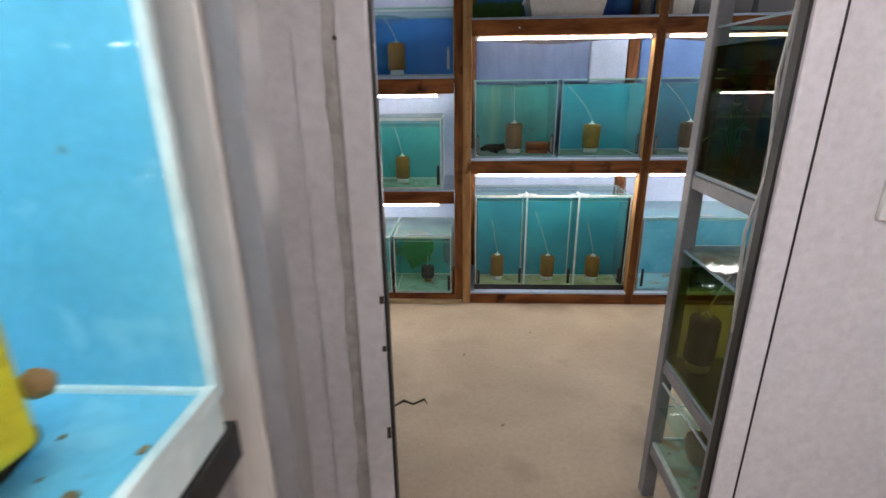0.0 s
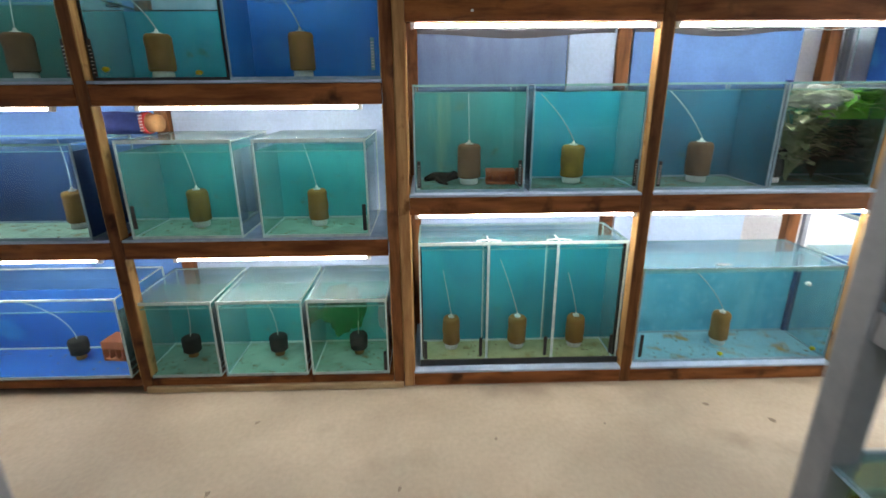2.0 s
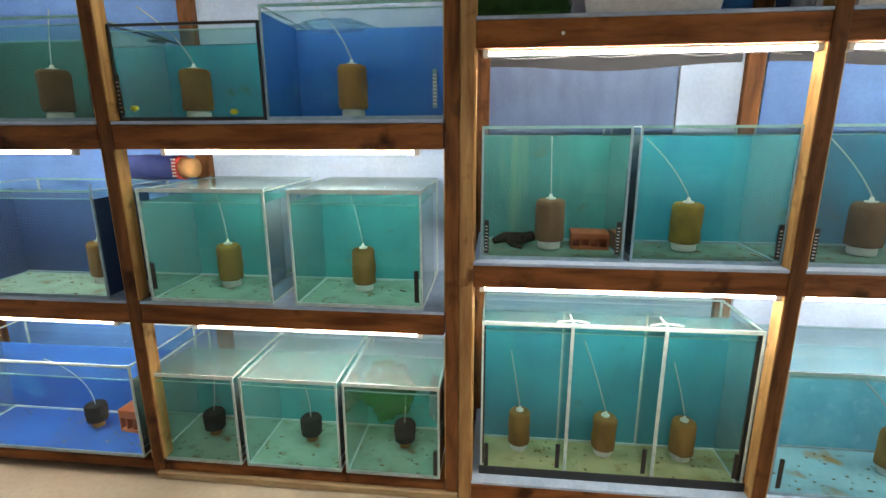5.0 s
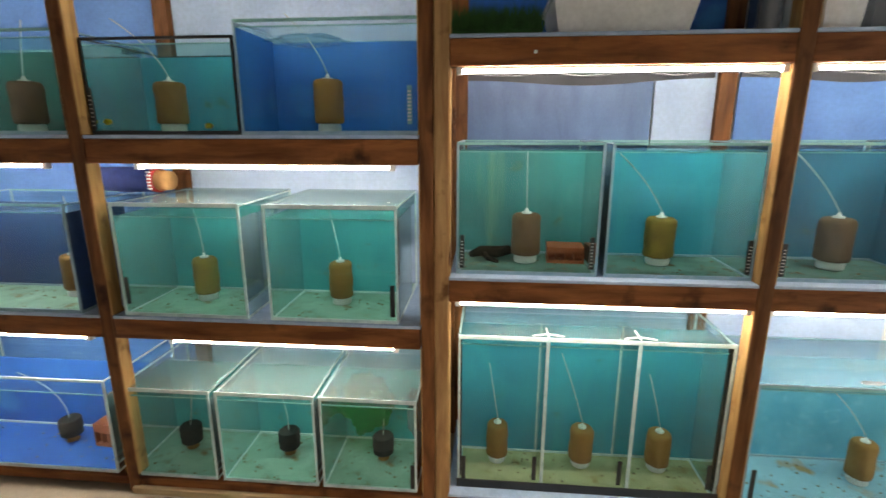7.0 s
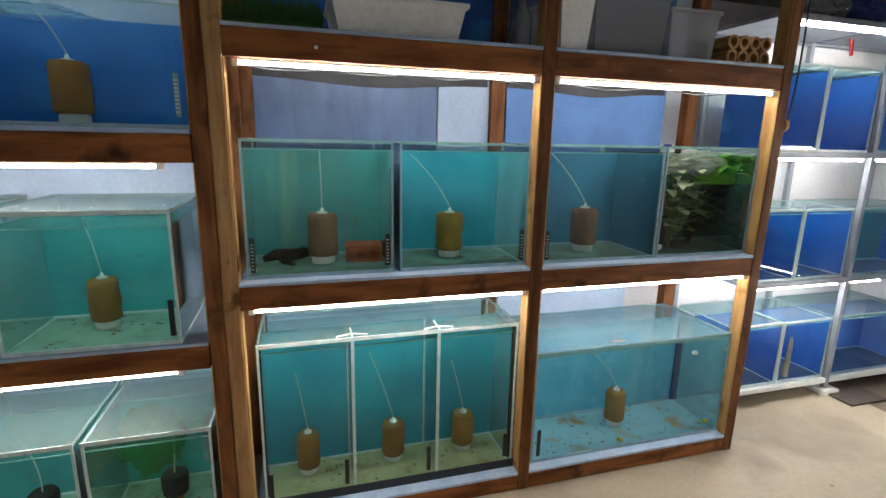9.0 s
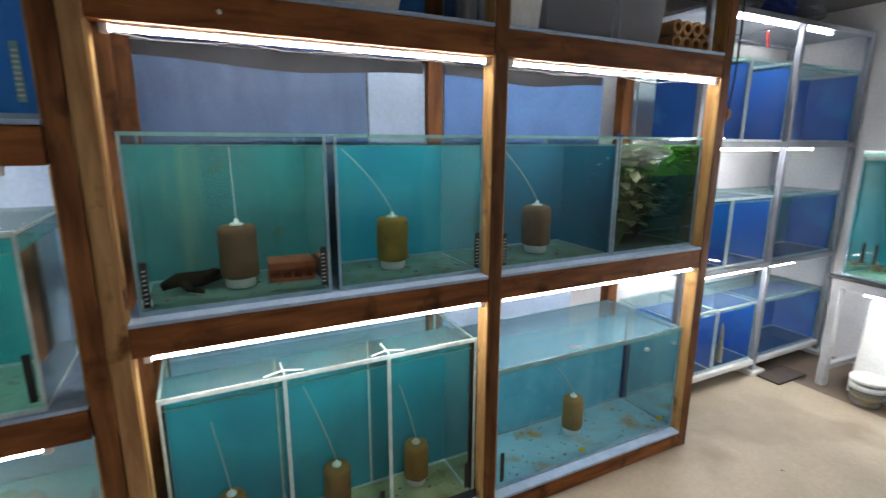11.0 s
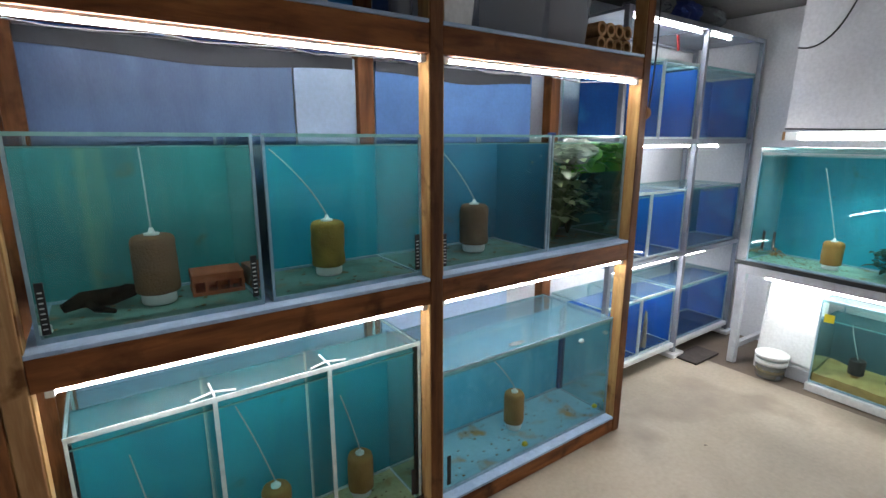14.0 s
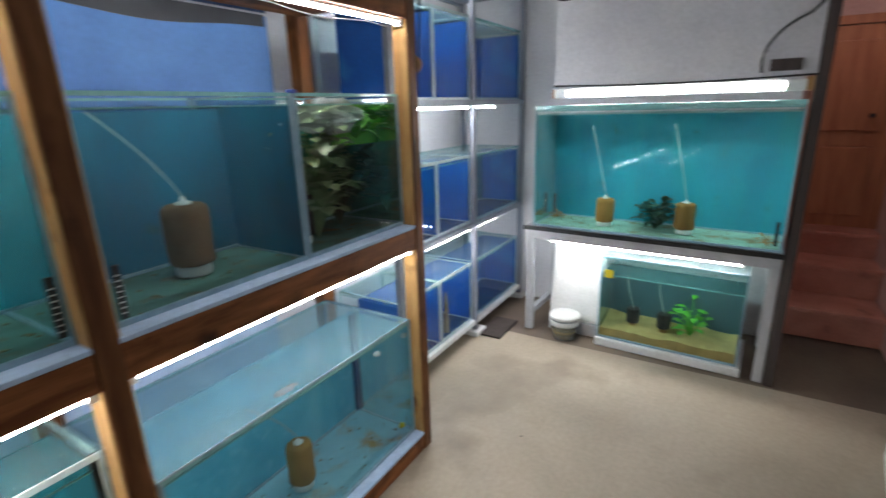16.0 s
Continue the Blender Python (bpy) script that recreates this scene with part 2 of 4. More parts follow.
AIRTUBE = clear("air_tube", (0.86, 0.93, 0.93), 1.0, 0.1, haze=0.55, haze_color=(0.78, 0.88, 0.88))
BRICK = surface("red_clay", (0.46, 0.125, 0.05), (0.36, 0.085, 0.035), 0.85, scale=14, bump=0.4)
CLAYTAN = surface("tan_clay", (0.46, 0.25, 0.095), (0.34, 0.17, 0.065), 0.85, scale=14, bump=0.4)
DRIFT = surface("driftwood", (0.009, 0.007, 0.006), (0.03, 0.02, 0.012), 0.95, scale=14, bump=0.8, spec=0.1)
LEAF = surface("leaf_green", (0.24, 0.33, 0.17), (0.14, 0.22, 0.09), 0.45, scale=9, bump=0.1, use_rand=0.2)
BRIGHTLEAF = surface("bright_leaf", (0.10, 0.42, 0.02), (0.07, 0.32, 0.02), 0.45, scale=9, bump=0.1)
DARKLEAF = surface("dark_leaf", (0.012, 0.04, 0.02), (0.02, 0.055, 0.025), 0.4, scale=9, bump=0.1)
GREENFILM = clear("green_film", (0.35, 0.85, 0.5), 0.8, 0.15, haze=0.35, haze_color=(0.06, 0.5, 0.2), patchy=True)
FILM = clear("clear_film", (0.88, 0.92, 0.93), 1.3, 0.1, haze=0.28, haze_color=(0.75, 0.8, 0.82), patchy=True)
TURF = surface("turf", (0.025, 0.11, 0.02), (0.015, 0.07, 0.012), 0.8, scale=30, bump=0.5)
ALU = surface("aluminium", (0.74, 0.72, 0.68), (0.60, 0.58, 0.54), 0.32, 0.35, scale=4, stretch=(8, 8, 0.5), bump=0.05)
DARKALU = surface("dark_post_edge", (0.27, 0.27, 0.28), (0.21, 0.21, 0.22), 0.4, 0.2, scale=6, bump=0.05)
STEEL = surface("grey_steel_paint", (0.25, 0.26, 0.28), (0.20, 0.21, 0.23), 0.45, 0.1, scale=8, bump=0.1, stain=((0.14, 0.13, 0.12), 12, 0.68))
STEELPALE = surface("pale_steel_paint", (0.50, 0.51, 0.53), (0.42, 0.43, 0.45), 0.4, 0.1, scale=8, bump=0.1, stain=((0.3, 0.27, 0.24), 10, 0.66))
RACKGREY = surface("blue_grey_rack_paint", (0.27, 0.29, 0.34), (0.21, 0.23, 0.27), 0.4, 0.1, scale=8, bump=0.1, stain=((0.16, 0.15, 0.15), 10, 0.64))
PVC = surface("white_pvc_panel", (0.70, 0.69, 0.72), (0.66, 0.65, 0.68), 0.22, scale=2, bump=0.02)
WALLP = surface("old_white_paint", (0.56, 0.55, 0.57), (0.50, 0.49, 0.50), 0.75, scale=3, bump=0.25, fine=40, stain=((0.38, 0.36, 0.35), 4, 0.66))
CAULK = surface("grubby_caulk", (0.40, 0.385, 0.37), (0.28, 0.27, 0.25), 0.8, scale=14, bump=0.6)
PLASTER = surface("white_plaster", (0.72, 0.72, 0.74), (0.64, 0.64, 0.67), 0.8, scale=3, bump=0.2, stain=((0.52, 0.52, 0.54), 3, 0.64))
DARKGAP = surface("dark_gap_fill", (0.022, 0.026, 0.036), (0.014, 0.017, 0.025), 0.5, scale=5, bump=0.15)
PINK = surface("pink_plaster", (0.58, 0.36, 0.32), (0.50, 0.30, 0.27), 0.8, scale=4, bump=0.2)
REDSTEP = surface("red_step_paint", (0.56, 0.23, 0.17), (0.44, 0.16, 0.115), 0.65, scale=5, bump=0.2, stain=((0.22, 0.08, 0.055), 5, 0.62))
DOORW = surface("red_brown_door", (0.50, 0.19, 0.09), (0.38, 0.125, 0.06), 0.5, scale=4, stretch=(6, 6, 0.7), bump=0.15)
DARKWOOD = surface("dark_post", (0.055, 0.04, 0.035), (0.035, 0.026, 0.022), 0.7, scale=5, stretch=(6, 6, 0.7), bump=0.2)
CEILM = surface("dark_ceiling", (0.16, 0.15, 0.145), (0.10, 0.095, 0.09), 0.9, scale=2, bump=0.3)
CONC = surface("worn_concrete", (0.36, 0.30, 0.225), (0.255, 0.21, 0.155), 0.62, scale=1.3, bump=0.12, fine=45, stain=((0.215, 0.175, 0.13), 1.8, 0.56), sharp=(0.35, 0.65))
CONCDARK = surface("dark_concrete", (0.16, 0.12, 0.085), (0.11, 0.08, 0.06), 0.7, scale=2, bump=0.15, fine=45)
CRACK = surface("crack_dirt", (0.05, 0.04, 0.03), None, 0.9, bump=0)
GRIME = surface("floor_grime", (0.20, 0.16, 0.12), (0.16, 0.13, 0.10), 0.9, scale=30, bump=0.3)
SAND = surface("sand", (0.48, 0.34, 0.12), (0.36, 0.25, 0.09), 0.95, scale=20, bump=0.7, fine=200)
GASKET = surface("black_gasket", (0.008, 0.008, 0.009), None, 0.5, bump=0)
BLUEBOX = surface("blue_cloth", (0.025, 0.05, 0.22), (0.018, 0.035, 0.16), 0.8, scale=12, bump=0.3)
REDB = surface("red_card", (0.5, 0.03, 0.03), None, 0.6, bump=0)
HIGHTUBE = lamp_mat("high_tube_face", (1.0, 0.97, 0.95), TUBE * 0.5)
TUBEM = lamp_mat("tube_light_face", (1.0, 0.97, 0.95), TUBE)
FARTUBE = lamp_mat("bright_tube_face", (1.0, 0.98, 0.96), TUBE * 1.8)
CEILLAMP = lamp_mat("added_ceiling_diffuser", (1.0, 0.97, 0.95), CEIL)
PASSLAMP = lamp_mat("added_passage_diffuser", (1.0, 0.96, 0.92), CEIL * 3.5)
LOBBYLAMP = lamp_mat("lobby_diffuser", (1.0, 0.97, 1.0), CEIL * 5.7)
GREYTUB = clear("clear_tub_plastic", (0.85, 0.87, 0.9), 0.8, 0.2, haze=0.32, haze_color=(0.62, 0.64, 0.66))
PALEFILM = clear("pale_film", (0.75, 0.9, 0.96), 0.6, 0.1, haze=0.12, haze_color=(0.5, 0.75, 0.9), patchy=True)
FOIL = surface("wet_film", (0.60, 0.63, 0.63), (0.34, 0.38, 0.36), 0.14, 0.4, scale=14, bump=0.7, fine=40)
SHELL = surface("dry_shell", (0.42, 0.34, 0.22), (0.25, 0.19, 0.12), 0.7, scale=30, bump=0.4)


# ---- building helpers ----
def box(bm, x0, x1, y0, y1, z0, z1, bev=0.0):
    v = [bm.verts.new((x, y, z)) for x in (x0, x1) for y in (y0, y1) for z in (z0, z1)]
    fs = [bm.faces.new([v[i] for i in q]) for q in ((0, 1, 3, 2), (4, 6, 7, 5), (0, 4, 5, 1), (2, 3, 7, 6), (0, 2, 6, 4), (1, 5, 7, 3))]
    if bev:
        es = list({e for f in fs for e in f.edges})
        bmesh.ops.bevel(bm, geom=es, offset=bev, segments=2, affect="EDGES", profile=0.5)
    return bm


def bx(x0, x1, y0, y1, z0, z1, bev=0.0):
    return box(bmesh.new(), x0, x1, y0, y1, z0, z1, bev)


def finish(name, bm, material, smooth=False):
    bmesh.ops.recalc_face_normals(bm, faces=bm.faces)
    me = bpy.data.meshes.new(name)
    bm.to_mesh(me)
    bm.free()
    me.materials.append(material)
    if smooth:
        for p in me.polygons:
            p.use_smooth = True
    return me


def part(name, bm, material, parent, label="", smooth=False):
    ob = new(name, finish(name, bm, material, smooth))
    ob.parent = parent
    if label:
        tagged(ob, label)
    return ob


def thing(name, x, y, z, label, category, group="", rz=0.0):
    ob = new(name)
    ob.empty_display_size = 0.05
    ob.matrix_basis = pose(x, y, z, 0, 0, rz)
    return tagged(ob, label, category, group)


def solo(name, bm, material, label, category, group="", smooth=False, at=(0, 0, 0), rz=0.0):
    ob = new(name, finish(name, bm, material, smooth))
    ob.matrix_basis = pose(*at, 0, 0, rz)
    return tagged(ob, label, category, group)


def structure(name, bm, material, label):
    ob = new(name, finish(name, bm, material))
    return tagged(ob, label, "structure", kind="structure")


def sweep(pts, r, n=6, bm=None):
    """A round tube along points."""
    bm = bm or bmesh.new()
    pts = [Vector(p) for p in pts]
    rings = []
    for i, p in enumerate(pts):
        d = (pts[min(i + 1, len(pts) - 1)] - pts[max(i - 1, 0)]).normalized()
        a = d.orthogonal().normalized() if abs(d.z) > 0.99 else d.cross(Vector((0, 0, 1))).normalized()
        b = d.cross(a)
        rad = r[i] if isinstance(r, (list, tuple)) else r
        rings.append([bm.verts.new(p + (a * math.cos(2 * math.pi * k / n) + b * math.sin(2 * math.pi * k / n)) * rad) for k in range(n)])
    for u, w in zip(rings, rings[1:]):
        for k in range(n):
            bm.faces.new((u[k], u[(k + 1) % n], w[(k + 1) % n], w[k]))
    bm.faces.new(rings[0][::-1])
    bm.faces.new(rings[-1])
    return bm


def arc(p0, p1, p2, n=14):
    """Points of a bow from p0 to p2, drawn towards p1."""
    a, b, c = Vector(p0), Vector(p1), Vector(p2)
    return [a * (1 - t) ** 2 + b * 2 * t * (1 - t) + c * t * t for t in [i / n for i in range(n + 1)]]


def lathe(profile, n=28, wob=0.0, seed=0):
    """A turned shape from (radius, height) pairs, with an uneven surface."""
    bm = bmesh.new()
    rings = []
    for r, z in profile:
        ring = []
        for k in range(n):
            a = 2 * math.pi * k / n
            q = r * (1 + wob * noise.noise(Vector((math.cos(a) * 2 + seed, math.sin(a) * 2, z * 25))))
            ring.append(bm.verts.new((q * math.cos(a), q * math.sin(a), z)))
        rings.append(ring)
    for u, w in zip(rings, rings[1:]):
        for k in range(n):
            bm.faces.new((u[k], u[(k + 1) % n], w[(k + 1) % n], w[k]))
    bm.faces.new(rings[0][::-1])
    bm.faces.new(rings[-1])
    return bm


# ---- the shell of the place ----
TOP = 2.34
structure("floor", bx(-2.9, 3.44, -1.6, 4.1, -0.12, 0.0), CONC, "worn beige concrete floor with stains and a crack")
structure("floor_passage", bx(3.44, 6.0, -0.2, 4.1, -0.12, -0.004), CONCDARK, "dark brown concrete floor of the passage by the steps")
structure("ceiling", bx(-2.9, 6.0, -1.6, 4.1, TOP, TOP + 0.1), CEILM, "dark ceiling over the tank room")
structure("wall_north", bx(-2.9, 6.0, 4.0, 4.1, 0, TOP), PLASTER, "white plastered wall behind the tank racks")
structure("wall_west", bx(-3.0, -2.9, -1.6, 4.1, 0, TOP), PLASTER, "white plastered end wall")
structure("wall_east", bx(4.10, 4.20, 1.86, 4.0, 0, TOP), PLASTER, "white plastered wall behind the large tank")
structure("wall_passage", bx(5.0, 5.1, -0.2, 4.0, 0, TOP), PINK, "pink plastered wall beyond the steps")
structure("wall_passage_side", bx(3.3, 5.0, 1.16, 1.26, 0, TOP), PINK, "pink plastered side wall of the steps")
structure("wall_passage_north", bx(4.20, 5.0, 1.862, 1.96, 0, TOP), PINK, "pink plastered wall along the steps")
structure("wall_south_1", bx(-2.9, -0.30, 0.975, 1.055, 0, TOP), WALLP, "grubby white painted wall beside the doorway")
structure("wall_south_2", bx(0.60, 3.3, 0.975, 1.055, 0, TOP), PVC, "glossy white panelled wall beside the doorway")
structure("wall_south_3", bx(-0.30, 0.60, 0.975, 1.055, 2.08, TOP), WALLP, "painted wall over the doorway")
structure("wall_lobby_south", bx(-2.9, 6.0, -1.7, -1.6, 0, TOP), PLASTER, "white wall of the lobby behind the doorway")
structure("wall_lobby_east", bx(1.6, 1.7, -1.6, 0.975, 0, TOP), PLASTER, "white side wall of the lobby")
structure("wall_closing", bx(3.3, 3.4, -0.2, 1.16, 0, TOP), PLASTER, "white wall closing the tank room")

# doorway: uneven reveal, caulk line, frame with black gasket
def wavy_strip(x0, x1, y0, y1, seed, amp, n=60, z1=2.08):
    bm = bmesh.new()
    rows = []
    for i in range(n + 1):
        z = z1 * i / n
        w0 = amp * noise.noise(Vector((seed, 0, z * 5))) + amp * 0.5 * noise.noise(Vector((seed, 3, z * 19)))
        rows.append([bm.verts.new(p) for p in ((x0 + w0, y1, z), (x0 + w0, y0, z), (x1 + w0 * 0.3, y0, z), (x1, y1, z))])
    for a, b in zip(rows, rows[1:]):
        for k in range(4):
            bm.faces.new((a[k], a[(k + 1) % 4], b[(k + 1) % 4], b[k]))
    bm.faces.new(rows[0]); bm.faces.new(rows[-1])
    return bm


structure("trim_reveal", wavy_strip(-0.385, -0.300, 0.966, 0.975, 3.0, 0.003), WALLP, "bumpy painted reveal strip beside the doorway")
structure("trim_caulk", wavy_strip(-0.326, -0.297, 0.960, 0.98, 7.0, 0.011), CAULK, "dirty crumbling caulk line along the door frame")
df = thing("door_frame", -0.27, 0.97, 0, "chipped white door frame with a black rubber gasket", "door frame")
part("jamb", bx(-0.03, 0.033, -0.02, 0.014, 0, 2.08, 0.006), WALLP, df)
part("jamb", bx(0.812, 0.868, -0.02, 0.014, 0, 2.08, 0.006), PVC, df)
part("lintel", bx(0.033, 0.812, -0.02, 0.085, 2.02, 2.08, 0.006), PVC, df)
part("gasket", bx(0.033, 0.040, -0.012, 0.012, 0, 2.02), GASKET, df, "black rubber gasket")
part("gasket", bx(0.805, 0.812, -0.012, 0.012, 0, 2.02), GASKET, df, "black rubber gasket")
part("gasket", bx(0.8685, 0.8715, -0.018, 0.004, 0, 2.08), GASKET, df, "thin black joint line")
for zz, hh in ((1.05, 0.009), (0.70, 0.016), (0.93, 0.007)):
    part("chip", bx(0.024, 0.0335, -0.0212, -0.018, zz - hh, zz + hh, 0.001), CRACK, df, "dark chip in the paint")
nail = solo("nail", sweep([(0, 0, 0), (0, -0.014, 0.001)], [0.003, 0.0045], 8), DARKWOOD, "rusty nail head beside the door frame", "nail", at=(-0.300, 0.962, 1.575))
sw = thing("light_switch", 0.80, 0.9745, 1.27, "white square light switch on the white panel", "switch")
part("plate", bx(-0.04, 0.04, -0.012, 0, -0.045, 0.045, 0.004), WHITEP, sw)
part("rocker", bx(-0.022, 0.022, -0.017, -0.011, -0.028, 0.028, 0.003), WHITEP, sw)

# floor marks
solo("floor_crack", sweep([(-0.52, 1.93, 0.001), (-0.46, 1.985, 0.001), (-0.40, 1.98, 0.001), (-0.36, 2.02, 0.001), (-0.31, 1.995, 0.001), (-0.26, 2.035, 0.001), (-0.24, 2.0, 0.001)], [0.005, 0.008, 0.006, 0.009, 0.006, 0.007, 0.002], 5), CRACK, "dark jagged crack in the concrete floor", "crack")
for k in range(16):
    bm = bmesh.new()
    rr = random.uniform(0.008, 0.022)
    vs = [bm.verts.new((rr * random.uniform(0.5, 1.2) * math.cos(a), rr * 0.6 * random.uniform(0.5, 1.2) * math.sin(a), 0)) for a in [i * math.pi / 5 for i in range(10)]]
    f = bm.faces.new(vs)
    ex = bmesh.ops.extrude_face_region(bm, geom=[f])
    bmesh.ops.translate(bm, vec=(0, 0, 0.002), verts=[v for v in ex["geom"] if isinstance(v, bmesh.types.BMVert)])
    solo("floor_speck", bm, GRIME, "small dark dirt speck on the concrete floor", "dirt", "specks on the floor", at=(random.uniform(-0.9, 2.6), random.uniform(1.6, 2.95), 0.0), rz=random.uniform(0, 180))


# ---- kinds of things ----
def tube_light(x0, x1, y, z, group="shelf tube lights", rz=0.0, ox=None, thick=0.0055, face=None):
    """A slim white tube on a housing, under a shelf; length from x0 to x1."""
    w = x1 - x0
    t = thing("tube_light", x0, y, z, "slim white lit tube light under the shelf", "light", group, rz) if ox is None else thing("tube_light", *ox, "slim white lit tube light under the shelf", "light", group, rz)
    part("housing", bx(0, w, 0.0, 0.024, 0.006, 0.020, 0.002), WHITEP, t)
    part("tube", sweep([(0.02, 0.006, 0), (w - 0.02, 0.006, 0)], thick, 10), face or TUBEM, t, "lit white tube", True)
    part("end_cap", bx(0, 0.02, -0.006, 0.02, -0.011, 0.012, 0.003), WHITEP, t)
    part("end_cap", bx(w - 0.02, w, -0.006, 0.02, -0.011, 0.012, 0.003), WHITEP, t)
    return t


def tank(x, y, z, w, d, h, back, label, seam=SEAM, water=WATER, level=0.93, lid=None, floor_m=FLOORIN, dividers=(), rim=True, rz=0.0, base_trim=None, ends=None, sw=0.007, group="aquariums", glass=None, open_sides=False, side=None):
    """A glued glass tank; local x to its right, y to its back, z up from its base."""
    t = thing("aquarium", x, y, z, label, "aquarium", group, rz)
    g = 0.006
    yb = d - g if open_sides else 0.68 * d
    part("base_pane", bx(0, w, 0, d, 0, g), floor_m, t)
    part("front_pane", bx(0, w, 0, g, g, h), glass or GLASS, t)
    part("side_pane", bx(0, g, g, d - g, h * level, h), GLASS, t)
    part("side_pane", bx(0, g, g, yb + 0.003, g, h * level - 0.0005), (glass or GLASS) if open_sides else (side or MIRRORSIDE), t)
    part("side_pane", bx(w - g, w, g, d - g, h * level, h), GLASS, t)
    part("side_pane", bx(w - g, w, g, yb + 0.003, g, h * level - 0.0005), (glass or GLASS) if open_sides else (side or MIRRORSIDE), t)
    part("back_pane", bx(0, w, d - g, d, h * (level + 0.01), h), GLASS, t)
    part("backing", bx(g, w - g, yb - 0.001, yb + 0.004, g, h * (level - 0.012)), back, t, "painted backing sheet")
    deb = bmesh.new()
    for i in range(int(34 * w / 0.5)):
        px, py, q = random.uniform(0.02, w - 0.02), random.uniform(0.015, yb - 0.02), random.uniform(0.0018, 0.006)
        box(deb, px - q, px + q, py - q * 0.6, py + q * 0.6, g, g + q * 0.5)
    tagged(part("debris", deb, DEBRIS, t, "brown debris on the tank floor"), kind="stuff")
    wz = h * level
    part("water", bx(g + 0.001, w - g - 0.001, g + 0.001, d - g - 0.002, wz - 0.003, wz + 0.001), water, t)
    for xx in (0, w):
        s = 1 if xx == 0 else -1
        part("corner_seam", bx(*sorted((xx - s * 0.0008, xx + s * sw)), -0.0015, 0.0065, 0.002, h), seam, t)
        part("corner_seam", bx(*sorted((xx - s * 0.0008, xx + s * sw)), d - 0.007, d + 0.0005, 0.002, h), seam, t)
        part("bottom_seam", bx(*sorted((xx - s * 0.0007, xx + s * (sw + 0.004))), 0.007, d - 0.007, -0.0005, 0.010), seam, t)
        if rim:
            part("side_rim", bx(*sorted((xx - s * 0.001, xx + s * 0.0065)), 0.0, d, h - 0.002, h + 0.003), seam, t)
    part("bottom_seam", bx(0, w, -0.001, sw, -0.0006, 0.012), base_trim or seam, t)
    part("bottom_seam", bx(g, w - g, yb - 0.009, yb - 0.0015, 0.0065, 0.014), seam, t)
    if rim:
        part("front_rim", bx(0, w, -0.0012, 0.0065, h - 0.006, h + 0.0034), GLASSEDGE if seam is SEAMBLUE else seam, t)
        part("back_rim", bx(0, w, d - 0.0065, d + 0.0006, h - 0.004, h + 0.003), GLASSEDGE if seam is SEAMBLUE else seam, t)
        part("waterline", bx(g, w - g, g + 0.0002, g + 0.004, wz - 0.003, wz + 0.001), GLASSEDGE, t, "wet line of the water surface")
    for q in dividers:
        part("divider", bx(q - 0.003, q + 0.003, g, yb - 0.002, g, h - 0.004), GLASS, t)
        part("divider_seam", bx(q - 0.006, q + 0.006, -0.0018, 0.006, 0.004, h), seam, t)
        part("divider_seam", bx(q - 0.004, q + 0.004, yb - 0.007, yb - 0.0012, g, h * level), seam, t)
    if lid:
        part("lid", bx(-0.002, w + 0.002, 0.004, d - 0.004, h + 0.0036, h + 0.0085), lid, t, "cloudy glass lid with condensation")
        part("lid_edge", bx(-0.002, w + 0.002, -0.001, 0.0038, h + 0.0036, h + 0.0088), seam, t)
    return t


def sponge_filter(x, y, z, h=0.20, r=0.052, mat=SPONGE, lean=(-0.12, 0.03), rise=0.24, label="brown cylindrical sponge filter on a white base", seed=0):
    """Air-driven sponge filter with its clear air line."""
    t = thing("sponge_filter", x, y, z, label, "filter", "sponge filters in the tanks", random.uniform(0, 40))
    b = h * 0.16
    part("base", lathe([(r * 0.74, 0), (r * 0.8, b * 0.2), (r * 0.8, b * 0.8), (r * 0.72, b)], 24), WHITEP, t, "white plastic base", True)
    prof = [(r * 0.86, b), (r * 0.97, b + 0.004)]
    for i in range(13):
        q = i / 12
        prof.append((r * (1.0 + 0.012 * math.sin(q * 9 + seed)), b + 0.012 + (h - b - 0.03) * q))
    prof += [(r * 0.93, h - 0.007), (r * 0.8, h - 0.001), (r * 0.3, h)]
    part("sponge", lathe(prof, 32, 0.07, seed), mat, t, "", True)
    part("cap", lathe([(r * 0.34, h - 0.002), (r * 0.36, h + 0.005), (r * 0.16, h + 0.007), (r * 0.09, h + 0.02)], 16), WHITEP, t, "white plastic cap", True)
    if rise:
        ln = sweep(arc((0, 0, h + 0.02), (lean[0] * 0.25, lean[1], h + rise * 0.55), (lean[0], lean[1] * 2, h + rise)), 0.0026, 6)
        part("air_line", ln, AIRTUBE, t, "thin clear air line", True)
    return t


def cup_filter(x, y, z, r=0.048, h=0.085, lean=(-0.05, 0.05), rise=0.2, seed=1):
    t = thing("corner_filter", x, y, z, "black ribbed air filter standing on the tank floor", "filter", "black filters in the low tanks")
    prof = [(r * 0.86, 0), (r * 0.96, h * 0.06), (r * 0.94, h * 0.3), (r, h * 0.36)] + [(r * (1.02 if i % 2 else 0.94), h * (0.4 + 0.055 * i)) for i in range(10)] + [(r * 0.9, h), (r * 0.3, h * 1.02)]
    part("body", lathe(prof, 24, 0.03, seed), SPONGEK, t)
    part("foot", lathe([(r * 0.55, -0.03), (r * 0.5, 0.0)], 16), SPONGE, t, "brown stained foot")
    part("air_line", sweep(arc((0, 0, h), (lean[0] * 0.2, lean[1], h + rise * 0.6), (lean[0], lean[1], h + rise)), 0.0026, 6), AIRTUBE, t, "thin clear air line", True)
    return t


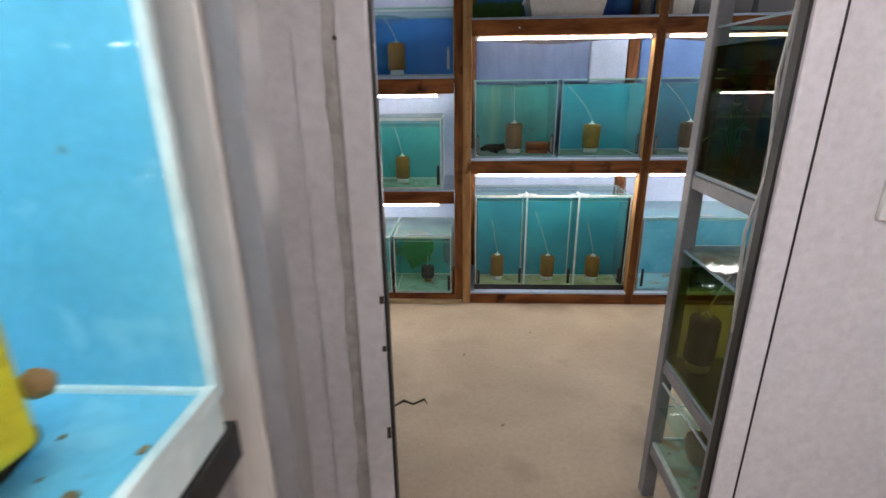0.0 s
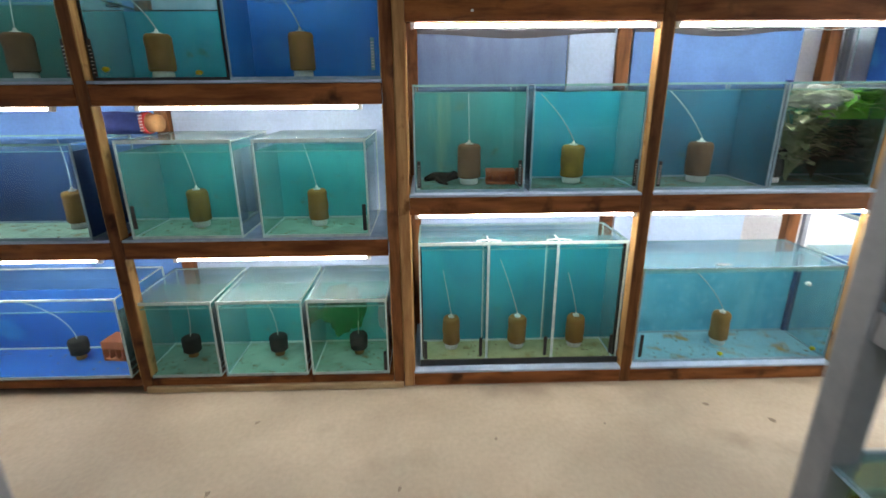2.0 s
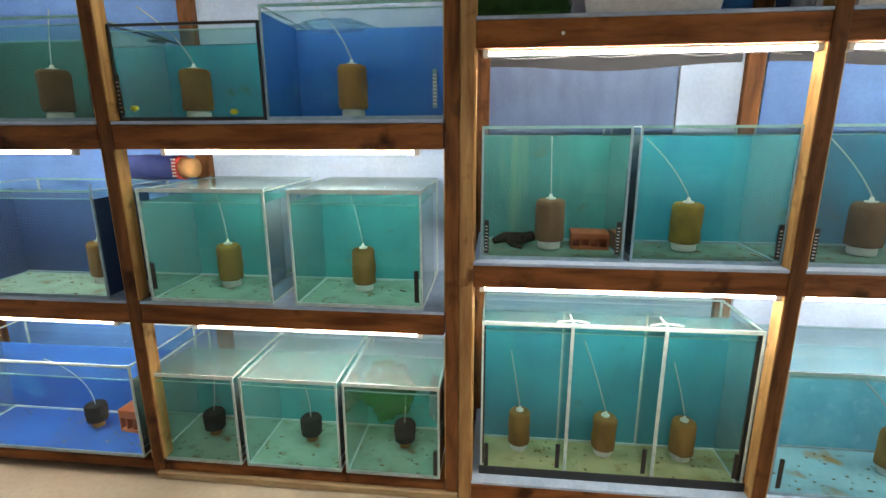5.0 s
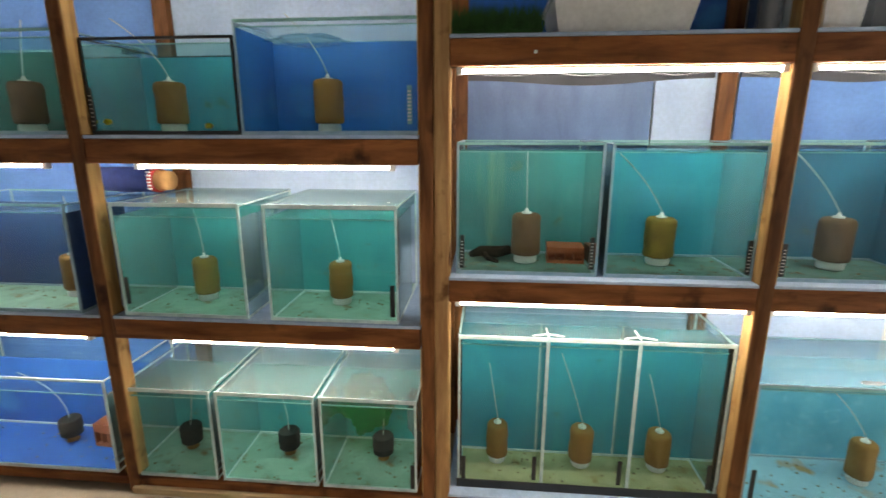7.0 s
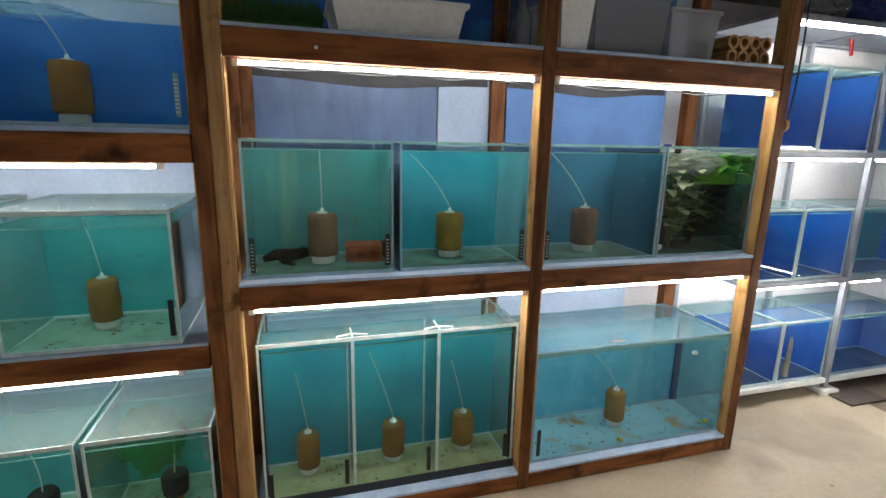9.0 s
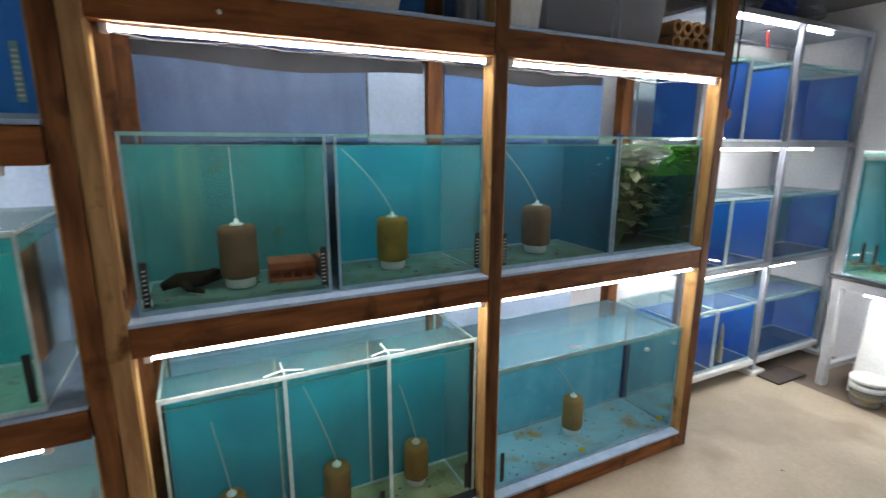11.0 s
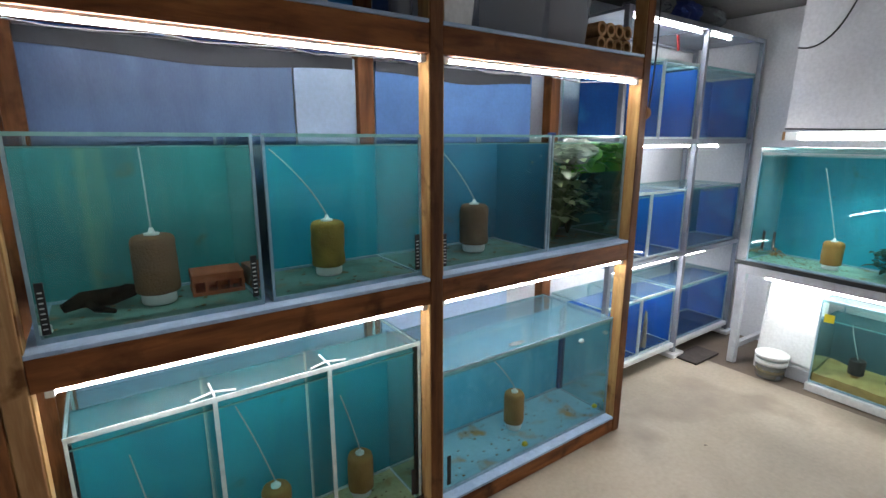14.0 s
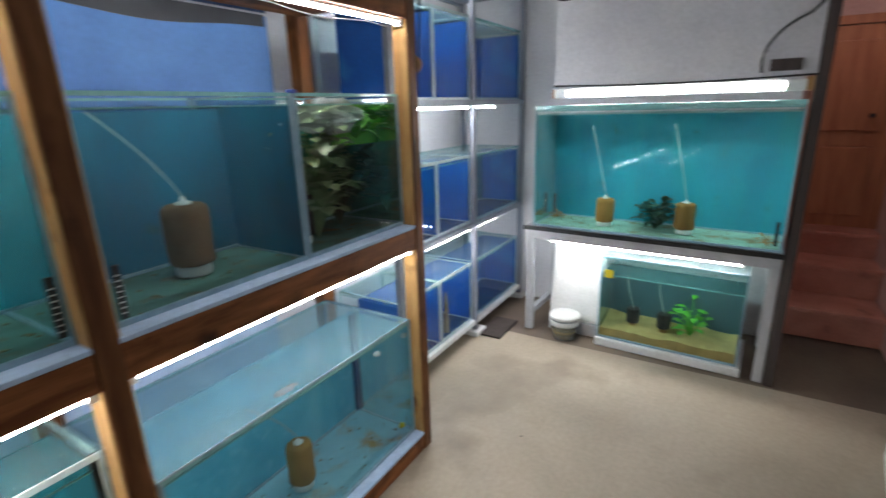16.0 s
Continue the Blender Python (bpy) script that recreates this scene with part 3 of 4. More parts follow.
def thermometer(x, y, z, h=0.09, w=0.014, marks=True):
    t = thing("strip_thermometer", x, y, z, "black strip thermometer stuck on the tank glass", "thermometer", "strip thermometers")
    part("strip", bx(-w / 2, w / 2, -0.005, 0, 0, h, 0.001), BLACKP, t)
    if marks:
        for i in range(8):
            part("mark", bx(-w * 0.3, w * 0.25, -0.0056, -0.0049, h * (0.1 + 0.1 * i), h * (0.1 + 0.1 * i) + 0.003), OFFWHITE, t)
    return t


def hollow_brick(x, y, z, w, d, h, rz=0):
    """A clay block with a row of holes in its face."""
    t = thing("hollow_brick", x, y, z, "red hollow clay brick lying on the tank floor", "brick", "", rz)
    n, e = 4, 0.008
    part("shell", box(box(box(bmesh.new(), 0, w, 0, d, 0, e * 1.6, 0.001), 0, w, 0, d, h * 0.62, h, 0.002), 0.002, w - 0.002, d * 0.5, d * 0.98, e, h * 0.65), BRICK, t)
    for i in range(n + 1):
        q = (w - e) * i / n
        part("rib", bx(q, q + e, 0.001, d * 0.6, e, h * 0.65), BRICK, t)
    return t


def leaf_mesh(bm, base, direction, length, width, droop, seed=0):
    """One bent leaf with a fold along its rib."""
    d = Vector(direction).normalized()
    s = d.cross(Vector((0, 0, 1)))
    s = s.normalized() if s.length > 0.01 else Vector((1, 0, 0))
    prev = None
    for i in range(6):
        q = i / 5
        p = Vector(base) + d * length * q + Vector((0, 0, -droop * q * q))
        wd = width * (math.sin(math.pi * min(1, q * 0.92 + 0.06)) ** 0.8)
        row = [bm.verts.new(p - s * wd + Vector((0, 0, wd * 0.25))), bm.verts.new(p), bm.verts.new(p + s * wd + Vector((0, 0, wd * 0.25)))]
        if prev:
            for k in range(2):
                bm.faces.new((prev[k], prev[k + 1], row[k + 1], row[k]))
        prev = row


def plant(name, x, y, z, n, spread, height, size, material, label, seed=1, stemr=0.002):
    rnd = random.Random(seed)
    t = thing(name, x, y, z, label, "plant")
    stems, crown = bmesh.new(), bmesh.new()
    for i in range(n):
        a, q = rnd.uniform(0, 2 * math.pi), rnd.uniform(0.1, 1) ** 0.7
        tip = Vector((math.cos(a) * spread * q, math.sin(a) * spread * q * 0.8, height * rnd.uniform(0.25, 1)))
        sweep(arc((0, 0, 0), (tip.x * 0.3, tip.y * 0.3, tip.z * 0.8), tip, 5), stemr, 4, stems)
        out = Vector((math.cos(a + rnd.uniform(-1, 1)), math.sin(a + rnd.uniform(-1, 1)), rnd.uniform(-0.2, 0.7)))
        leaf_mesh(crown, tip, out, size * rnd.uniform(0.7, 1.3), size * rnd.uniform(0.28, 0.42), size * rnd.uniform(0.1, 0.5))
    part("stems", stems, material, t)
    part("leaves", crown, material, t, "", True)
    return t


def crumpled(x0, x1, y0, y1, z0, z1, amp, seed, n=16):
    """A crumpled closed bag of film."""
    bm = bmesh.new()
    bmesh.ops.create_icosphere(bm, subdivisions=4, radius=1.0)
    c = Vector(((x0 + x1) / 2, (y0 + y1) / 2, (z0 + z1) / 2))
    for v in bm.verts:
        k = 1 + amp * (noise.noise(v.co * 2.3 + Vector((seed, 0, 0))) + 0.5 * noise.noise(v.co * 6 + Vector((seed, 5, 0))))
        v.co = c + Vector((v.co.x * (x1 - x0) / 2, v.co.y * (y1 - y0) / 2, v.co.z * (z1 - z0) / 2)) * k
    return bm


def tub(x, y, z, w, d, h, flare, material, label, lip=0.012, group=""):
    """An open plastic tub with flared sides and a rolled lip."""
    bm = bmesh.new()
    def ring(i, zz, grow):
        a, b = i - grow, i - grow
        return [bm.verts.new(p) for p in ((a, b, zz), (w - a, b, zz), (w - a, d - b, zz), (a, d - b, zz))]
    rs = [ring(flare, 0, 0), ring(flare, h, flare), ring(flare, h, flare + lip), ring(flare, h - 0.012, flare + lip), ring(flare, h - 0.010, flare + 0.004), ring(flare, h - 0.004, flare - 0.004), ring(flare + 0.004, 0.004, 0)]
    outer = [rs[0], rs[4], rs[3], rs[2], rs[1], rs[5], rs[6]]
    for u, v in zip(outer, outer[1:]):
        for k in range(4):
            bm.faces.new((u[k], u[(k + 1) % 4], v[(k + 1) % 4], v[k]))
    bm.faces.new(outer[0][::-1]); bm.faces.new(outer[-1])
    t = thing("plastic_tub", x, y, z, label, "tub", group)
    part("body", bm, material, t)
    e = lip + 0.002
    for a0, a1, b0, b1 in ((-e, w + e, -e, -e + 0.006), (-e, w + e, d + e - 0.006, d + e), (-e, -e + 0.006, -e + 0.006, d + e - 0.006), (w + e - 0.006, w + e, -e + 0.006, d + e - 0.006)):
        part("rim", bx(a0, a1, b0, b1, h - 0.014, h + 0.002, 0.002), material, t)
    return t


# ---- wooden rack A (beside the doorway axis, further to the west) ----
FY = 3.155
def wooden_rack(label, posts, beams, boards, depth, pw=0.05, zt=TOP - 0.02, raw=(), raw_spans=()):
    r = thing("wooden_rack", posts[0], FY, 0, label, "rack", "wooden tank racks")
    o = posts[0]
    for i, p in enumerate(posts):
        part("post", bx(p - o, p - o + pw, -0.004, 0.066, 0, zt, 0.003), WOODRAW if i in raw else WOODZ, r, "lighter raw timber post" if i in raw else "")
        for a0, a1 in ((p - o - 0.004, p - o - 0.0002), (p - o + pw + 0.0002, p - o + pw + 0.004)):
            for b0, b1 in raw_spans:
                part("side_face", bx(a0, a1, 0.0, 0.060, b0, b1), WOODLIT, r, "unstained pine side of the post, lightened to look tube-lit")
        part("back_post", bx(p - o + 0.02, p - o + 0.09, depth - 0.01, depth + 0.05, 0, zt, 0.003), WOODZ, r)
    for x0, x1, z0, z1 in beams:
        part("beam", bx(x0 - o, x1 - o, 0.0, 0.042, z0, z1, 0.003), WOODX, r)
        if z0 < 1.4:
            part("back_beam", bx(x0 - o, x1 - o, depth - 0.055, depth - 0.012, z0, z1, 0.003), WOODX, r)
        part("shelf_slat", bx(x0 - o, x1 - o, 0.044, depth - 0.057, z1 - 0.03, z1, 0.002), WOODX, r)
    for x0, x1, z in boards:
        part("foam_strip", bx(x0 - o, x1 - o, -0.002, depth - 0.02, z, z + 0.012, 0.002), FOAMBLUE, r, "pale blue foam board under the tanks")
    return r


A = [(-1.370, -0.132), (-2.715, -1.430)]
wooden_rack("dark-stained timber rack holding aquariums on three shelves", [-2.77, -1.425, -0.127],
            [(x0, x1, z0, z1) for x0, x1 in A for z0, z1 in ((0.03, 0.068), (0.722, 0.805), (1.420, 1.508))],
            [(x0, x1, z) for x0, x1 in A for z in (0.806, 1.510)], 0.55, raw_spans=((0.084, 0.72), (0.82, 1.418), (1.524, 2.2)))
solo("floor_batten", bx(-1.40, -0.08, 3.135, 3.16, 0.0, 0.03, 0.003), WOODRAWX, "pale timber batten along the rack base", "batten")
B = [(-0.023, 1.058), (1.110, 2.188)]
wooden_rack("brown-stained timber rack with two bays of aquariums", [-0.074, 1.059, 2.189],
            [(x0, x1, z0, z1) for x0, x1 in B for z0, z1 in ((0.0, 0.072), (0.920, 1.003), (1.745, 1.832))],
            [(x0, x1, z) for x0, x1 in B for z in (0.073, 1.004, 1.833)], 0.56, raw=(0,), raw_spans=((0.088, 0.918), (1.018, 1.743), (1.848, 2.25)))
solo("paper_dot", lathe([(0.006, 0), (0.006, 0.002)], 12), WHITEP, "small white dot stuck on the top beam", "sticker", at=(0.257, 3.152, 1.787)).matrix_basis = pose(0.257, 3.1545, 1.787, 90, 0, 0)

# boards closing the backs of the racks
for nm, x0, x1, z0, z1, m, lb in (("back_board", -0.05, 0.815, 0.80, 1.798, BACKGREY, "grey-blue plastic sheet at the back of the rack"),
                                  ("back_board", 0.822, 1.075, 0.80, 1.798, BACKPALE, "pale blue board at the back of the rack"),
                                  ("back_board", 1.165, 2.08, 0.80, 1.798, BACKLAV, "lavender-blue board at the back of the rack"),
                                  ("back_board", -0.05, 1.075, 0.06, 0.79, BACKPALE, "pale blue board behind the low tanks"),
                                  ("back_board", 1.165, 1.95, 0.06, 0.79, BACKPALE, "pale blue board behind the low tanks"),
                                  ("back_board", -1.33, -0.12, 0.06, 2.2, BACKPALE, "pale blue-white board behind the tanks"),
                                  ("back_board", -2.70, -1.345, 0.06, 2.2, BACKLAV, "lavender-blue board behind the tanks"),
                                  ("back_board", -0.05, 1.075, 1.81, 2.28, ROYAL, "blue board standing behind the top shelf"),
                                  ("back_board", 1.165, 2.08, 1.81, 2.28, NAVY, "dark blue board standing behind the top shelf")):
    solo(nm, bx(0, x1 - x0, 0, 0.008, 0, z1 - z0, 0.001), m, lb, "board", at=(x0, 3.726, z0))

# strip added for the dark underside above the boards' sagging edge, rack B
for x0, x1, zz in ((-0.045, 1.06, 1.752), (1.166, 2.06, 1.757)):
    bm, rows = bmesh.new(), []
    for i in range(21):
        q = i / 20
        low = zz - 0.018 * math.sin(math.pi * q) + 0.006 * math.sin(9 * q)
        rows.append([bm.verts.new((x0 + (x1 - x0) * q, y, z)) for y, z in ((3.716, low), (3.722, low), (3.722, 1.799), (3.716, 1.799))])
    for a, b in zip(rows, rows[1:]):
        for k in range(4):
            bm.faces.new((a[k], a[(k + 1) % 4], b[(k + 1) % 4], b[k]))
    bm.faces.new(rows[0]); bm.faces.new(rows[-1])
    solo("dark_gap_strip", bm, DARKGAP, "dark strip standing in for the dark space under the top shelf", "sheet")

# tube lights of racks A and B
for x0, x1, z in ((-1.20, -0.22, 1.408), (-1.16, -0.22, 0.709), (-2.55, -1.55, 1.408), (-2.55, -1.50, 0.709), (0.0, 1.055, 1.731), (1.125, 2.185, 1.731), (0.0, 1.055, 0.908), (1.115, 2.185, 0.908), (-1.3, -0.2, 2.20), (-2.6, -1.5, 2.20)):
    tube_light(x0, x1, 3.175, z, face=HIGHTUBE if z > 2 else TUBEM)

# ---- tanks of rack A ----
tank(-1.365, 3.200, 1.524, 0.575, 0.46, 0.335, TEAL, "teal-backed aquarium with black silicone edges on the upper shelf", seam=BLACKSIL, level=0.94)
tank(-0.783, 3.200, 1.524, 0.653, 0.46, 0.385, BLUE, "bright blue-backed aquarium on the upper shelf", side=BLUE, seam=SEAMBLUE, water=WATERCLEAR, level=0.95)
tank(-2.30, 3.200, 1.524, 0.86, 0.46, 0.37, GREENB, "dark green-backed aquarium on the upper shelf", seam=SEAMBLUE)
tank(-1.322, 3.165, 0.820, 0.512, 0.50, 0.445, TEALG, "teal aquarium with white silicone edges on the middle shelf", lid=LID, level=0.9)
tank(-0.718, 3.165, 0.820, 0.503, 0.50, 0.445, TEALG, "teal aquarium with white silicone edges and brown sponge filter", lid=LID, level=0.9)
tank(-2.20, 3.165, 0.820, 0.69, 0.46, 0.44, NAVY, "navy-backed aquarium on the middle shelf", side=NAVY, seam=SEAMBLUE, water=WATERCLEAR)
for x0, w in ((-1.432, 0.410), (-0.995, 0.418), (-0.553, 0.398)):
    tank(x0, 3.170, 0.070, w, 0.50, 0.412, TEALG, "small teal aquarium with white edges and a cloudy lid", lid=LID, level=0.93)
tank(-2.45, 3.170, 0.072, 0.97, 0.46, 0.44, ROYAL, "royal blue-backed aquarium on the bottom shelf", seam=SEAM, water=WATERCLEAR, level=0.85, floor_m=ROYAL)

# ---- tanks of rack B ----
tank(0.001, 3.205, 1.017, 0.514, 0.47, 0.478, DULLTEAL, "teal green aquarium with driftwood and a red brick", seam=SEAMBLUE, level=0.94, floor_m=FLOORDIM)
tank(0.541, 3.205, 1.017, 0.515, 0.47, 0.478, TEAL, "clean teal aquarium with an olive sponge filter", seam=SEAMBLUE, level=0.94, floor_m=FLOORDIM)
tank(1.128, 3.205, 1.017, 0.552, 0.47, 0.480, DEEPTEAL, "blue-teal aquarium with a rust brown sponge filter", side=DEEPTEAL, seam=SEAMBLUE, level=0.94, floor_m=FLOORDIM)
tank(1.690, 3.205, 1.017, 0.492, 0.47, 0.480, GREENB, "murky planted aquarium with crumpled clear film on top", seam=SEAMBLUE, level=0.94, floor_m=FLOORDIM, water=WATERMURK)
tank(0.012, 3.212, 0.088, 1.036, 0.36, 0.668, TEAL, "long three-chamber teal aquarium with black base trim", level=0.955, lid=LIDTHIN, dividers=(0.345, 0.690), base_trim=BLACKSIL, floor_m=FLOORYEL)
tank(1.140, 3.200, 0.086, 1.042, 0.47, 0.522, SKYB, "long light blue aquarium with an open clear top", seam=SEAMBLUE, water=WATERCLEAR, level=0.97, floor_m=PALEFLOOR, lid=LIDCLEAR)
solo("tank_trim", bx(0.006, 1.056, 3.203, 3.2095, 0.0855, 0.122, 0.001), BLACKP, "black plastic trim along the tank base", "trim")
solo("tank_trim", bx(1.028, 1.0475, 3.217, 3.23, 0.125, 0.76, 0.001), BLACKSIL, "black silicone corner of the three-chamber tank", "trim")
solo("tank_trim", bx(0.0135, 0.026, 3.219, 3.23, 0.125, 0.74, 0.001), BLACKSIL, "black silicone corner of the three-chamber tank", "trim")

# star-shaped silicone where the lids of the three chambers meet
for q in (0.357, 0.702):
    bm = bmesh.new()
    sweep([(q - 0.06, 3.219, 0.770), (q, 3.240, 0.770), (q + 0.06, 3.219, 0.770)], 0.0032, 6, bm)
    sweep([(q, 3.212, 0.770), (q, 3.30, 0.770)], 0.0035, 6, bm)
    solo("silicone_joint", bm, SEAM, "white silicone star where two lids meet", "seal")

# ---- filters ----
for i, (x, y, z, h, r, m, ln) in enumerate((
        (-1.085, 3.36, 0.829, 0.185, 0.050, SPONGEO, (-0.05, 0.06)), (-0.492, 3.36, 0.829, 0.180, 0.048, SPONGE, (-0.03, 0.06)),
        (-1.145, 3.36, 1.533, 0.190, 0.057, SPONGE, (-0.22, 0.03)), (-0.505, 3.36, 1.533, 0.195, 0.055, SPONGE, (-0.16, 0.02)),
        (-1.78, 3.38, 1.533, 0.20, 0.060, SPONGER, (0.02, 0.02)), (-1.69, 3.36, 0.829, 0.185, 0.05, SPONGE, (-0.06, 0.05)),
        (0.267, 3.37, 1.027, 0.195, 0.056, SPONGER, (0.0, 0.03)), (0.785, 3.38, 1.027, 0.185, 0.056, SPONGEO, (-0.15, 0.04)),
        (1.42, 3.37, 1.027, 0.195, 0.058, SPONGER, (-0.16, 0.04)),
        (0.178, 3.38, 0.098, 0.185, 0.047, SPONGE, (-0.01, 0.08)), (0.545, 3.38, 0.098, 0.182, 0.050, SPONGE, (-0.07, 0.08)), (0.872, 3.38, 0.098, 0.180, 0.050, SPONGE, (-0.08, 0.08)),
        (1.690, 3.37, 0.098, 0.190, 0.048, SPONGE, (-0.16, 0.04)))):
    sponge_filter(x, y, z, h, r, m, ln, rise=0.42 if z < 0.2 and x < 1.1 else 0.24, seed=i * 3.1, label="brown cylindrical sponge filter on a white base" if m is not SPONGEO else "olive brown cylindrical sponge filter on a white base")
for x, ln in ((-1.25, (-0.02, 0.05)), (-0.775, (-0.07, 0.04)), (-0.335, (0.0, 0.05)), (-1.86, (-0.28, 0.05))):
    cup_filter(x, 3.36, 0.115, lean=ln)

# ---- strips, bricks, roots and plants in the tanks ----
for x, y, z, h in ((0.022, 3.2035, 1.04, 0.125), (0.492, 3.2035, 1.045, 0.12), (1.035, 3.2035, 1.04, 0.125), (1.150, 3.2035, 1.035, 0.12),
                   (-1.296, 3.164, 0.87, 0.11), (-0.236, 3.164, 0.85, 0.125), (-1.415, 3.169, 0.09, 0.10), (-0.172, 3.169, 0.09, 0.11),
                   (0.036, 3.2015, 0.13, 0.105), (0.325, 3.2105, 0.135, 0.11), (0.665, 3.2105, 0.135, 0.11), (1.012, 3.2105, 0.14, 0.11),
                   (1.172, 3.1985, 0.12, 0.13), (-1.350, 3.1985, 1.54, 0.15), (-1.46, 3.1985, 1.54, 0.15)):
    thermometer(x, y, z, h, 0.017, z > 1.0)
scale = thing("stick_thermometer", -0.165, 3.1985, 1.56, "clear stick thermometer with white scale marks", "thermometer")
part("stem", bx(-0.008, 0.008, -0.004, 0, 0, 0.13, 0.001), GLASSEDGE, scale)
for i in range(9):
    part("mark", bx(-0.007, 0.006, -0.0046, -0.0039, 0.012 + 0.012 * i, 0.017 + 0.012 * i), OFFWHITE, scale)
hollow_brick(0.352, 3.36, 1.024, 0.145, 0.11, 0.065, -4)
hollow_brick(-1.72, 3.33, 0.080, 0.15, 0.12, 0.115, -6)
bm = bmesh.new()
sweep([(0.045, 3.36, 1.05), (0.09, 3.37, 1.066), (0.15, 3.40, 1.055), (0.21, 3.42, 1.06)], [0.012, 0.022, 0.026, 0.018], 9, bm)
sweep([(0.10, 3.37, 1.06), (0.12, 3.33, 1.045), (0.16, 3.32, 1.034)], [0.014, 0.011, 0.006], 7, bm)
sweep([(0.15, 3.39, 1.05), (0.19, 3.37, 1.085), (0.20, 3.36, 1.09)], [0.012, 0.009, 0.004], 7, bm)
solo("driftwood", bm, DRIFT, "black gnarled driftwood lying on the tank floor", "driftwood", smooth=True)
solo("pebble", crumpled(0.00, 0.03, 3.23, 3.27, 1.024, 1.05, 0.2, 2), WHITEP, "white pebble in the corner of the tank", "pebble", smooth=True)
# planted tank
plant("water_plant", 1.84, 3.315, 1.03, 130, 0.13, 0.38, 0.06, LEAF, "dense grey-green water plant in murky water", 4)
plant("water_plant", 2.03, 3.39, 1.03, 60, 0.11, 0.36, 0.085, DARKLEAF, "dark broad-leaved water plant in murky water", 5)
plant("floating_plant", 2.07, 3.32, 1.35, 60, 0.10, 0.10, 0.07, BRIGHTLEAF, "bright green floating plant at the surface", 6)
solo("film_bag", crumpled(1.715, 2.03, 3.218, 3.27, 1.385, 1.478, 0.45, 9), FOIL, "crumpled clear plastic film at the water surface", "film")
sponge_filter(1.775, 3.34, 1.027, 0.17, 0.055, SPONGEK, (0.0, 0.02), rise=0.0, label="dark sponge filter among the plants")
solo("green_card", bx(1.93, 2.17, 3.30, 3.304, 1.33, 1.455), BRIGHTLEAF, "bright green plastic card behind the glass at the surface", "card")
solo("clip", bx(1.683, 1.703, 3.20, 3.23, 1.4985, 1.51, 0.003), BLUEBOX, "small purple-blue clip on the tank rim", "clip")
# green film and pale sheet in the small tank
solo("green_bag", crumpled(-0.53, -0.31, 3.34, 3.49, 0.19, 0.455, 0.35, 3), GREENFILM, "crumpled green plastic bag hanging in the tank", "bag")
solo("pale_sheet", crumpled(-0.22, -0.17, 3.29, 3.45, 0.22, 0.42, 0.3, 5), FILM, "wrinkled pale plastic sheet in the tank", "sheet")
solo("net_bag", crumpled(-0.70, -0.44, 3.28, 3.42, 1.845, 1.885, 0.5, 12), PALEFILM, "pale plastic pouch floating at the surface", "bag")
# light blue tank: divider strip and small floats
solo("dark_strip", bx(2.158, 2.174, 3.500, 3.516, 0.096, 0.575), NAVY, "dark vertical seal in the corner of the light blue tank", "strip")
for i, (x, y, z) in enumerate(((1.62, 3.22, 0.105), (2.13, 3.23, 0.12), (2.08, 3.30, 0.47), (-1.33, 3.24, 1.56), (-0.93, 3.24, 1.545))):
    solo("small_float", crumpled(-0.014, 0.014, -0.012, 0.012, 0, 0.02, 0.3, i), (YELLOW if i != 2 else WHITEP), "small round yellow float in the tank" if i != 2 else "small white suction cup", "float", smooth=True, at=(x, y, z))
solo("lid_scrap", crumpled(1.52, 1.60, 3.22, 3.25, 0.617, 0.626, 0.5, 5), FILM, "white scrap lying on the clear lid", "scrap", smooth=True)
# blue bundle lying over the middle shelf tanks
bd = thing("cloth_bundle", -1.62, 3.48, 1.275, "dark blue rolled bundle with a red and white band", "bundle", "", -6)
part("roll", sweep([(0, 0, 0.055), (0.16, 0, 0.055), (0.30, 0, 0.055)], [0.05, 0.056, 0.05], 16), BLUEBOX, bd, "", True)
part("band", sweep([(0.302, 0, 0.055), (0.325, 0, 0.055)], 0.052, 16), REDB, bd, "red band with white stitches", True)
for i in range(6):
    part("stitch", bx(0.305, 0.321, -0.0535, -0.045, 0.02 + 0.014 * i, 0.026 + 0.014 * i), WHITEP, bd)
part("end", sweep([(0.326, 0, 0.055), (0.38, 0, 0.055)], [0.046, 0.040], 16), CLAYTAN, bd, "brown end of the roll", True)

# ---- on the top shelf of rack B ----
SH = 1.8455
bm = bmesh.new()
for i in range(2600):
    px, py = random.uniform(0, 0.30), random.uniform(0, 0.26)
    l, a = random.uniform(0.05, 0.12), random.uniform(0, 6.28)
    dx, dy = math.cos(a) * 0.018, math.sin(a) * 0.018
    v = [bm.verts.new(p) for p in ((px - 0.0025, py, 0.0), (px + 0.0025, py, 0), (px + dx, py + dy, l))]
    bm.faces.new(v)
tf = thing("turf_mat", -0.02, 3.19, SH, "rolled mat of dark green artificial turf", "turf")
part("backing", bx(0, 0.30, 0, 0.27, 0, 0.02, 0.006), TURF, tf)
tagged(part("pile", bm, TURF, tf), kind="stuff")
tub(0.315, 3.175, SH, 0.445, 0.30, 0.115, 0.018, WHITEP, "white plastic tub on the top shelf")
bt = thing("bottle", 1.005, 3.24, SH, "clear bottle with a chrome pump on the top shelf", "bottle")
part("body", lathe([(0.036, 0), (0.038, 0.01), (0.038, 0.10), (0.03, 0.13), (0.016, 0.15), (0.016, 0.18)], 20), GREYTUB, bt, "", True)
part("pump", lathe([(0.02, 0.002), (0.022, 0.01), (0.008, 0.03), (0.008, 0.07), (0.02, 0.08), (0.012, 0.10)], 16), ALU, bt, "chrome inner fitting", True)
